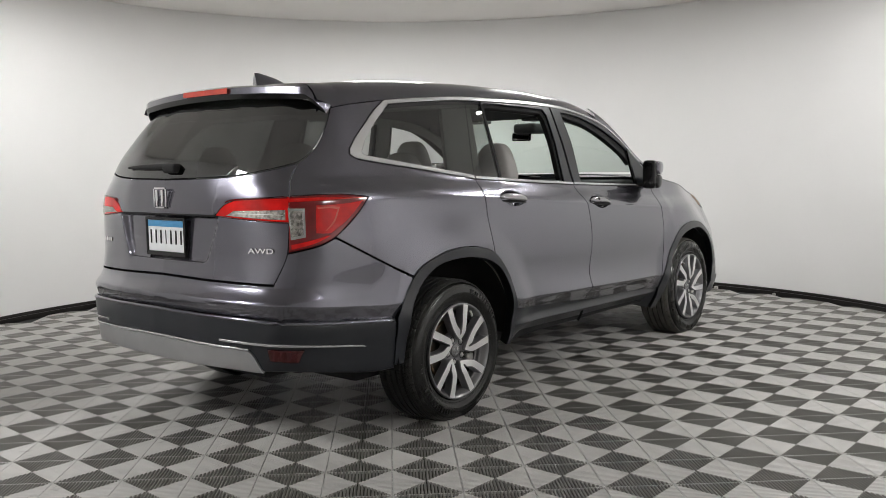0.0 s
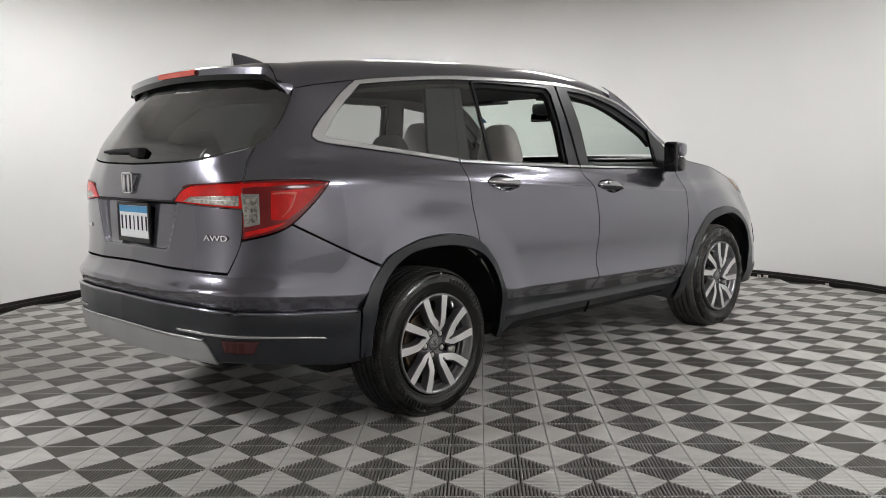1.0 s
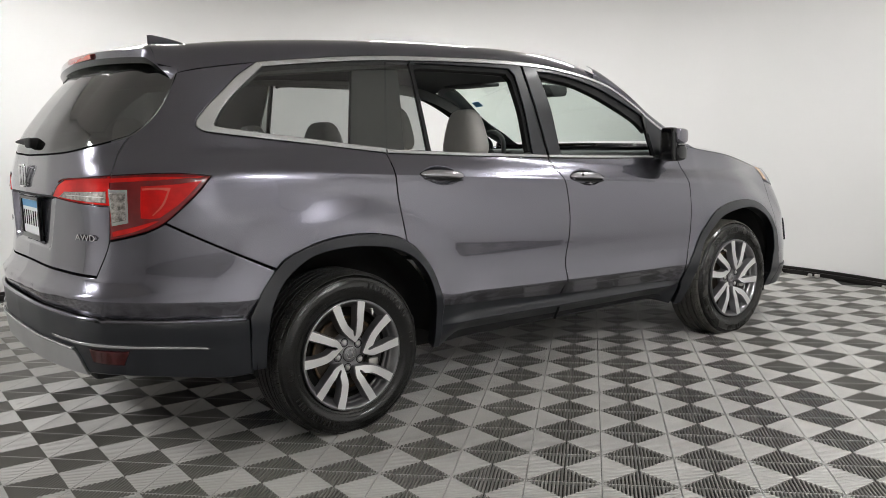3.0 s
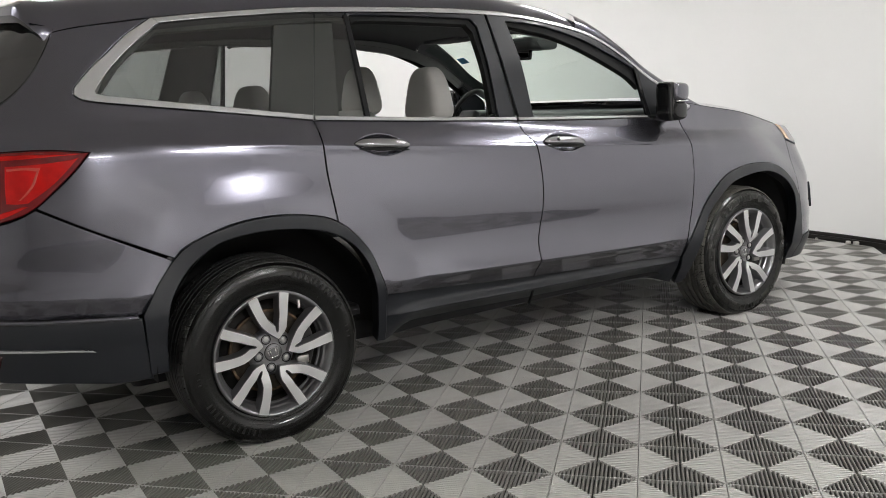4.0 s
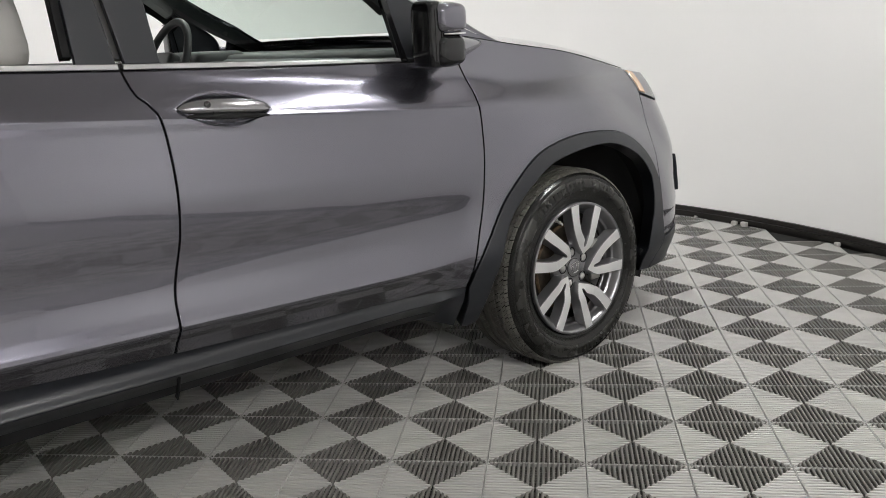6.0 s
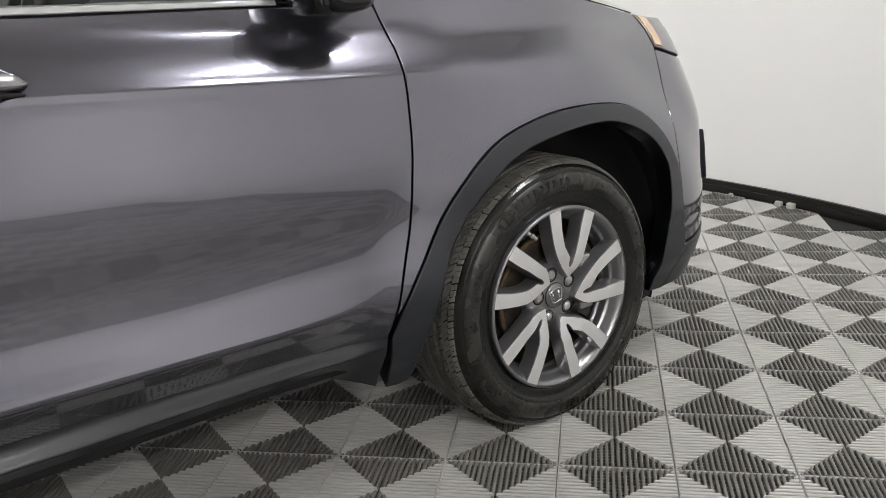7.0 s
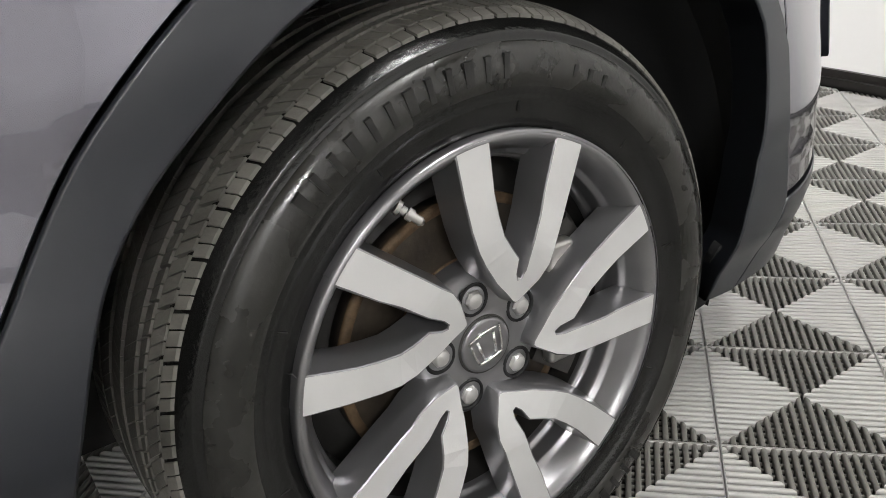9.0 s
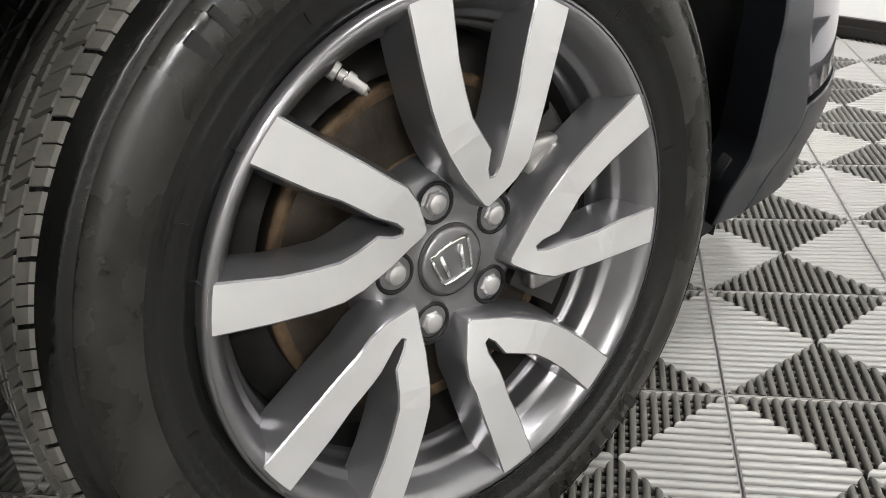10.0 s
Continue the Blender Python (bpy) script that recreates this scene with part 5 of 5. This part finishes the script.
        n = len(dense)
        rings_ = [np.stack([p[:, 0], deep(p) + d, p[:, 1]], 1) for p, d in ((top, 0.0), (dense, .0012), (inset(dense, -.002), .016), (low, .040))]
        verts = np.concatenate(rings_)
        faces = [(i + m * n, (i + 1) % n + m * n, (i + 1) % n + (m + 1) * n, i + (m + 1) * n)[::-1] for m in range(3) for i in range(n)]
        smooth_sharp(mesh_object("spoke", verts, faces, ALLOY_GREY, wheel, "grey painted spoke sides"), 45)
    # hub, lug nuts, cap, all set well behind the spokes' faces
    sunk = .0215
    verts, faces = lathe([(.0, .017), (.030, .017), (.0345, .018), (.036, .0195), (.045, .0165), (.070, .0185), (.080, .023), (.092, .036), (.094, .060)], 64)
    mesh_object("wheel_hub", [(x, y + sunk - .006, z) for x, y, z in verts], [f[::-1] for f in faces], ALLOY_GREY, wheel, "grey wheel centre")
    verts, faces = lathe([(.0005, .0110), (.020, .0115), (.029, .0120), (.0320, .0132), (.0328, .0155), (.0335, .020)], 64)
    cap = mesh_object("centre_cap", [(x, y + sunk - .005, z) for x, y, z in verts], [f[::-1] for f in faces], ALLOY_GREY, wheel, "round grey centre cap with a plain emblem")
    emblem = ring([[(-.021, .017), (0, .0185), (.021, .017)], [(.021, .017), (.0195, 0), (.016, -.0165)], [(.016, -.0165), (0, -.0175), (-.016, -.0165)], [(-.016, -.0165), (-.0195, 0), (-.021, .017)]], .004)
    verts, faces = tube([(x, .0105, z) for x, z in [*emblem, emblem[0]]], .0017, 6)
    ev = list(verts)
    ef = list(faces)
    for pts in ([(-.0115, .0125), (-.0085, -.012)], [(.0115, .0125), (.0085, -.012)]):
        v2, f2 = tube([(x, .0108, z) for x, z in pts], .0024, 6)
        ef += [tuple(i + len(ev) for i in f) for f in f2]
        ev += list(v2)
    mesh_object("cap_emblem", [(x * .976 - z * .218, y + sunk - .005, x * .218 + z * .976) for x, y, z in ev], ef, BRIGHT, cap, "plain chrome emblem")
    verts, faces = lathe([(.0328, .0150), (.0345, .0148), (.0352, .0170)], 64)
    mesh_object("cap_groove", [(x, y + sunk - .005, z) for x, y, z in verts], [f[::-1] for f in faces], IRON, cap)
    for k in range(5):
        a = base + 21.5 - 72 * k
        x, z = polar(.060, a)
        verts, faces = lathe([(.0003, .0046), (.0060, .0049), (.0085, .0060), (.0100, .0082)], 24)
        v2, f2 = lathe([(.0102, .0084), (.0112, .0092), (.0114, .022)], 6)
        f2 = [tuple(i + len(verts) for i in f) for f in f2]
        nut = mesh_object("lug_nut", [(vx + x, vy + sunk, vz + z) for vx, vy, vz in verts + v2], [f[::-1] for f in faces + f2], STEEL_NUT, wheel, "satin steel wheel nut")
        smooth_sharp(nut, 30)
        # black ring on the unbored hub stands in for a deep pocket's shade
        verts, faces = lathe([(.0155, .0185), (.0165, .0155), (.0185, .0150), (.0200, .0170)], 24)
        mesh_object("pocket_shade", [(vx + x, vy + sunk - .006, vz + z) for vx, vy, vz in verts], [f[::-1] for f in faces], BLACK_MATT, wheel)
    # valve
    foot, tip = Vector((*polar(.221, base + 38.2), 0)), Vector((*polar(.196, base + 35.8), 0))
    stem = [foot.lerp(tip, k) for k in (0, .22, .24, .40, .42, .62, .64, .98, 1)]
    verts, faces = tube([(q.x, .022 - .016 * k / 8, q.y) for k, q in enumerate(stem)], [.0075, .0075, .0048, .0048, .0066, .0066, .0045, .0048, .0036], 12)
    smooth_sharp(mesh_object("valve", verts, faces, STEEL, wheel, "metal tyre valve with a ribbed cap"), 30)
    for k in range(5):
        x, z = polar(.2045, base - 108 - 3.4 * k)
        part("balance_weight", box((.004, .030, .0105), (0, 0, 0), .001, 1), STEEL_NUT, wheel, "grey stick-on balance weight", matrix=Matrix.Translation((x * .985, .094, z * .985)) @ pose(0, -(base - 108 - 3.4 * k), 0))
    verts, faces = lathe([(.2425, -.001), (.2447, -.0003), (.2454, .0035)], 96)
    mesh_object("rim_lip", verts, [f[::-1] for f in faces], ALLOY_GREY, wheel, "grey rim lip")
    return wheel


def brake(parent, x, side):
    """Disc, hub bell and caliper behind a wheel."""
    m = Matrix.Translation((x, side * FACE, HUB_Z)) @ Matrix.Diagonal((1, 1 if side > 0 else -1, 1, 1))
    verts, faces = lathe([(.075, .070), (.085, .068), (.160, .068), (.163, .069), (.163, .074), (.163, .090), (.08, .090)], 72)
    disc = mesh_object("brake_disc", verts, [f[::-1] for f in faces], RUST, parent, "rusty brake disc", matrix=m)
    for r0, r1 in ((.152, .1635), (.082, .094)):
        verts, faces = lathe([(r0, .0682), (r0 + .001, .0665), (r1, .0665), (r1 + .0005, .072)], 72)
        mesh_object("rust_ring", verts, [f[::-1] for f in faces], RUST_EDGE, disc, "orange rust along the disc's edge")
    verts, faces = lathe([(.0, .040), (.070, .040), (.076, .045), (.077, .069)], 48)
    mesh_object("disc_bell", verts, [f[::-1] for f in faces], STEEL, disc, "pale metal disc bell")
    verts, faces = lathe([(.105, .050), (.172, .046), (.180, .052), (.182, .105), (.11, .105), (.105, .050)], 14, start=radians(-38), end=radians(38))
    cal = mesh_object("brake_caliper", verts, [f[::-1] for f in faces], IRON, parent, "grey brake caliper", matrix=m)
    for a, w in ((-24, .05), (30, .04)):
        px, pz = polar(.135, a)
        part("caliper_pad", box((w, .02, .034), (px, .043, pz), .006, 2), STEEL, cal, "pale metal caliper lug", smooth=True)
    verts, faces = lathe([(.190, .12), (.20, .105), (.10, .105)], 40)
    mesh_object("dust_shield", verts, [f[::-1] for f in faces], IRON, parent, "dark dust shield", matrix=m)


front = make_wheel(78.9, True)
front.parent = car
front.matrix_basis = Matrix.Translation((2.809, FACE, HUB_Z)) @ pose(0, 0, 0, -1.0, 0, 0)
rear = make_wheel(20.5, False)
rear.parent = car
rear.matrix_basis = Matrix.Translation((-.010, FACE, HUB_Z))
for w, x in ((front, 2.809), (rear, -.010)):
    other = copy_thing(w, pose(x, -FACE, HUB_Z, 0, 0, 180))
for x in (2.809, -.010):
    for s in (1, -1):
        brake(car, x, s)
        verts, faces = tube([(x, s * -.87, HUB_Z), (x, s * -.40, HUB_Z + .01)], .035, 12)
        mesh_object("axle", verts, faces, IRON, car, "dark axle")

# ---- cabin ----
def cushion(size, power=0.5, seg=(24, 14)):
    bm = bmesh.new()
    bmesh.ops.create_uvsphere(bm, u_segments=seg[0], v_segments=seg[1], radius=1)
    for v in bm.verts:
        v.co = [math.copysign(abs(c) ** power, c) * s / 2 for c, s in zip(v.co, size)]
    return bm


def seat(name, at, width, label, rest=True, back_h=0.60):
    """A seat whose headrest stands over the point at."""
    x, y, z = at
    ob = empty(name, "", "", at=(0, 0, 0))
    ob.parent = car
    tagged(ob, label)
    m = pose(x - .02, y, z - .42, 0, -14, 0)
    part("backrest", cushion((.17, width, back_h), .42), LEATHER, ob, smooth=True, matrix=m)
    part("seat_cushion", cushion((.52, width, .18), .4), LEATHER, ob, smooth=True, matrix=pose(x + .28, y, z - .72, 0, -6, 0))
    if rest:
        bm = cushion((.135, .275, .27), .56)
        for v in bm.verts:
            v.co.x += .004 * (v.co.z / .1)
            v.co.y *= 1 - .22 * (v.co.z / .1)
            v.co.x *= 1 - .16 * (v.co.z / .1)
        part("headrest", bm, LEATHER, ob, "light grey leather headrest", smooth=True, matrix=pose(x, y, z - .025, 0, -3, 0))
        for d in (-.06, .06):
            verts, faces = tube([(x - .01, y + d, z - .17), (x, y + d, z - .05)], .007, 8)
            mesh_object("headrest_post", verts, faces, CHROME, ob)
    return ob


seat("front_seat", (1.105, -.385, 1.315), .50, "light grey leather passenger seat")
seat("front_seat", (1.13, .345, 1.350), .50, "light grey leather driver seat")
for y in (-.40, .40):
    seat("middle_seat", (.20, y, 1.255), .46, "light grey leather middle-row seat")
for y in (-.33, .33):
    seat("back_seat", (-.50, y, 1.30), .40, "light grey leather third-row seat", back_h=.52)
part("cabin_floor", box((3.3, 1.5, .05), (.75, 0, .40), .02), CABIN, car, "dark cabin floor")
bm = bmesh.new()
box((.42, 1.50, .26), (2.22, 0, 1.02), .09, 4, bm)
box((.60, 1.46, .12), (2.36, 0, 1.105), .05, 3, bm)
box((.30, 1.30, .06), (2.60, 0, 1.150), .025, 2, bm)
part("dashboard", bm, CABIN, car, "dark dashboard", smooth=True)
part("instrument_hood", box((.22, .40, .10), (2.06, .40, 1.13), .045, 4), CABIN, car, "dark hood over the dials", smooth=True)
verts, faces = [], []
for i in range(40):
    a = 2 * math.pi * i / 40
    for k in range(10):
        b = 2 * math.pi * k / 10
        verts.append((.015 * math.sin(b), (.185 + .016 * math.cos(b)) * math.cos(a), (.185 + .016 * math.cos(b)) * math.sin(a)))
for i in range(40):
    for k in range(10):
        faces.append((i * 10 + k, i * 10 + (k + 1) % 10, (i + 1) % 40 * 10 + (k + 1) % 10, (i + 1) % 40 * 10 + k))
wheel_ob = mesh_object("steering_wheel", verts, faces, CABIN, car, "dark leather steering wheel", matrix=pose(1.90, .40, 1.13, 0, 24, 0))
bm = bmesh.new()
box((.03, .34, .05), (.01, 0, .0), .012, 2, bm)
box((.05, .16, .13), (0, 0, -.01), .02, 3, bm)
part("wheel_hub_pad", bm, CABIN, wheel_ob, "dark wheel boss", smooth=True)
inner = part("rear_view_mirror", box((.030, .150, .062), (0, 0, 0), .014, 3), BLACK_GLOSS, car, "dark rear-view mirror", smooth=True, matrix=pose(2.045, .05, 1.495, 0, 12, 12))
part("mirror_glass", box((.003, .132, .048), (-.0155, 0, 0), .001, 1), MIRROR, inner, "mirror glass")
part("sensor_box", box((.22, .19, .075), (2.10, .0, 1.555), .03, 3), CABIN, car, "dark sensor box behind the mirror", smooth=True)
for y in (-.36, .40):
    part("sun_visor", box((.17, .38, .022), (1.80, y, 1.605), .01, 2), HEADLINER, car, "grey sun visor", smooth=True, matrix=None)
for s in (1, -1):
    part("door_trim", box((1.0, .05, .44), (0, 0, 0), .02, 2), CABIN, car, "dark inner door trim", smooth=True, matrix=pose(1.75, -.80 * s, .937, 0, 2.2, 0))
    part("door_trim", box((.90, .05, .46), (0, 0, 0), .02, 2), CABIN, car, "dark inner door trim", smooth=True, matrix=pose(.76, -.80 * s, .972, 0, 3.2, 0))
part("cargo_trim", box((.45, 1.35, .5), (-.62, 0, .75), .05, 3), CABIN, car, "dark cargo area trim", smooth=True)

# ---- ribbed floor tiles ----
TILE_AT, TILE_TURN, PITCH, RIBS = Vector((1.6051, -1.6780, 0)), -0.8231, 0.2826, 20


def tile_mesh():
    """One tile: four triangles of ribs that run in from its edges and meet on the diagonals."""
    verts, faces, tone = [], [], []
    s = PITCH - 0.0012
    h = s / 2

    def prism(a, b, w, top, low, miter=0):
        """A round-backed rib from a to b (2D), half-width w; its inner end cut on the diagonal."""
        i = len(verts)
        a, b = np.array(a), np.array(b)
        d = (b - a) / (np.linalg.norm(b - a) + 1e-9)
        n = np.array((-d[1], d[0]))
        for p, end in ((a, 0), (b, 1)):
            for off, z in ((-w, low), (-w, top - .0034), (-w * .80, top - .0014), (-w * .36, top - .0002), (w * .36, top - .0002), (w * .80, top - .0014), (w, top - .0034), (w, low)):
                q = p + n * off + d * (miter * off * end)
                verts.append((q[0], q[1], z))
        for k in range(7):
            faces.append((i + k, i + k + 1, i + 9 + k, i + 8 + k))
        if not miter:
            faces.append(tuple(i + 15 - k for k in range(8)))

    step = s / RIBS
    for side in range(4):
        turn = lambda p: [(p[0], p[1]), (-p[1], p[0]), (-p[0], -p[1]), (p[1], -p[0])][side]
        for k in range(RIBS):
            x = -h + (k + .5) * step
            reach = h - abs(x)
            if reach < step * .3:
                reach = step * .45
            prism(turn((x, -h + .0024)), turn((x, -h + max(reach, .005))), .0043, 0.0, -.013, miter=(-1 if x < 0 else 1) * (1 if side % 2 == 0 else 1))
        for k in range(1, RIBS // 2):
            y = -h + k * step
            half = h - k * step
            prism(turn((-half, y)), turn((half, y)), .0020, -.0065, -.013)
        # one plastic: light falling across or along the ribs is put into colour
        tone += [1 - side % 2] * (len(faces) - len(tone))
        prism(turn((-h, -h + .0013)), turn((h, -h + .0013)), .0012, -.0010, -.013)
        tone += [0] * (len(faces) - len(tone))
    me = bpy.data.meshes.new("tile")
    me.from_pydata(verts, [], faces)
    me.materials.append(TILE_LIT)
    me.materials.append(TILE_SHADED)
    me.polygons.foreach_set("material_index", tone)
    me.polygons.foreach_set("use_smooth", [len(f) == 4 for f in faces])
    me.update()
    return me, np.array(verts), faces, tone


tile, tile_verts, tile_faces, tile_tone = tile_mesh()
EDGE = 5.35                # the tiles run on a little past the wall's open side
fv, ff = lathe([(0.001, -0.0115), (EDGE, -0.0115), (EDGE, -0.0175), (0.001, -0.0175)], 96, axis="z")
floor = mesh_object("floor", [(x + MID.x, y + MID.y, z) for x, y, z in fv], [q[::-1] for q in ff], GAP_SHADE, smooth=False)
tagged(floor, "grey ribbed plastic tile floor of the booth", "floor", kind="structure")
places = []
for i in range(-60, 61):
    for j in range(-60, 61):
        c, s_ = math.cos(TILE_TURN), math.sin(TILE_TURN)
        x = TILE_AT.x + PITCH * ((i + .5) * c - (j + .5) * s_)
        y = TILE_AT.y + PITCH * ((i + .5) * s_ + (j + .5) * c)
        a = math.degrees(math.atan2(y - MID.y, x - MID.x)) % 360
        beside = (x - MID.x) * math.cos(LEAN) + (y - MID.y) * math.sin(LEAN)      # distance towards the straight wall
        reach = EDGE - .16 if 182 < a < 180 + 145 and beside < 3.83 else RADIUS - .02
        if math.hypot(x - MID.x, y - MID.y) < reach:
            places.append((x, y))
# single tiles along the car's right flank, where the walk goes by; the rest as one sheet
near = sorted(places, key=lambda p: abs(p[1] + 1.6) + 0.35 * abs(p[0] - 1.9))[:300]
keep = set(near)
for x, y in near:
    ob = new("tile", tile)
    ob.parent = floor
    ob.matrix_basis = pose(x, y, 0, 0, 0, math.degrees(TILE_TURN) + 180 * ((int(x * 97) + int(y * 89)) % 2))
rest = [p for p in places if p not in keep]
c, s_ = math.cos(TILE_TURN), math.sin(TILE_TURN)
turned = tile_verts @ np.array(((c, s_, 0), (-s_, c, 0), (0, 0, 1)))
count = len(turned)
big = np.concatenate([turned + (x, y, 0) for x, y in rest])
loops = np.concatenate([np.array([v for f in tile_faces for v in f]) + count * k for k in range(len(rest))])
sizes = np.array([len(f) for f in tile_faces] * len(rest))
me = bpy.data.meshes.new("far_tiles")
me.vertices.add(len(big))
me.vertices.foreach_set("co", big.ravel())
me.loops.add(len(loops))
me.loops.foreach_set("vertex_index", loops)
me.polygons.add(len(sizes))
me.polygons.foreach_set("loop_start", np.concatenate([[0], np.cumsum(sizes)[:-1]]))
me.polygons.foreach_set("loop_total", sizes)
me.materials.append(TILE_LIT)
me.materials.append(TILE_SHADED)
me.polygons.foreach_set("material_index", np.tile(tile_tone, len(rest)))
me.polygons.foreach_set("use_smooth", sizes == 4)
me.update(calc_edges=True)
far = new("far_tiles", me)
far.parent = floor
tagged(far, "grey ribbed plastic floor tiles", kind="stuff")
# small pale clips along the foot of the wall
for a, size in ((-0.5, .7), (-4.5, 1.0), (-5.5, 1.15), (-14.5, .9)):
    p = MID + Vector((math.cos(radians(a)), math.sin(radians(a)), 0)) * (RADIUS - .048)
    ob = part("cable_clip", box((.024 * size, .034 * size, .026 * size), (0, 0, .012 * size), .007, 2), CERAMIC, None, matrix=Matrix.Translation(p) @ pose(0, 0, 0, 0, 0, a))
    tagged(ob, "small pale plastic clip at the wall foot", "clip", "clips along the wall foot")
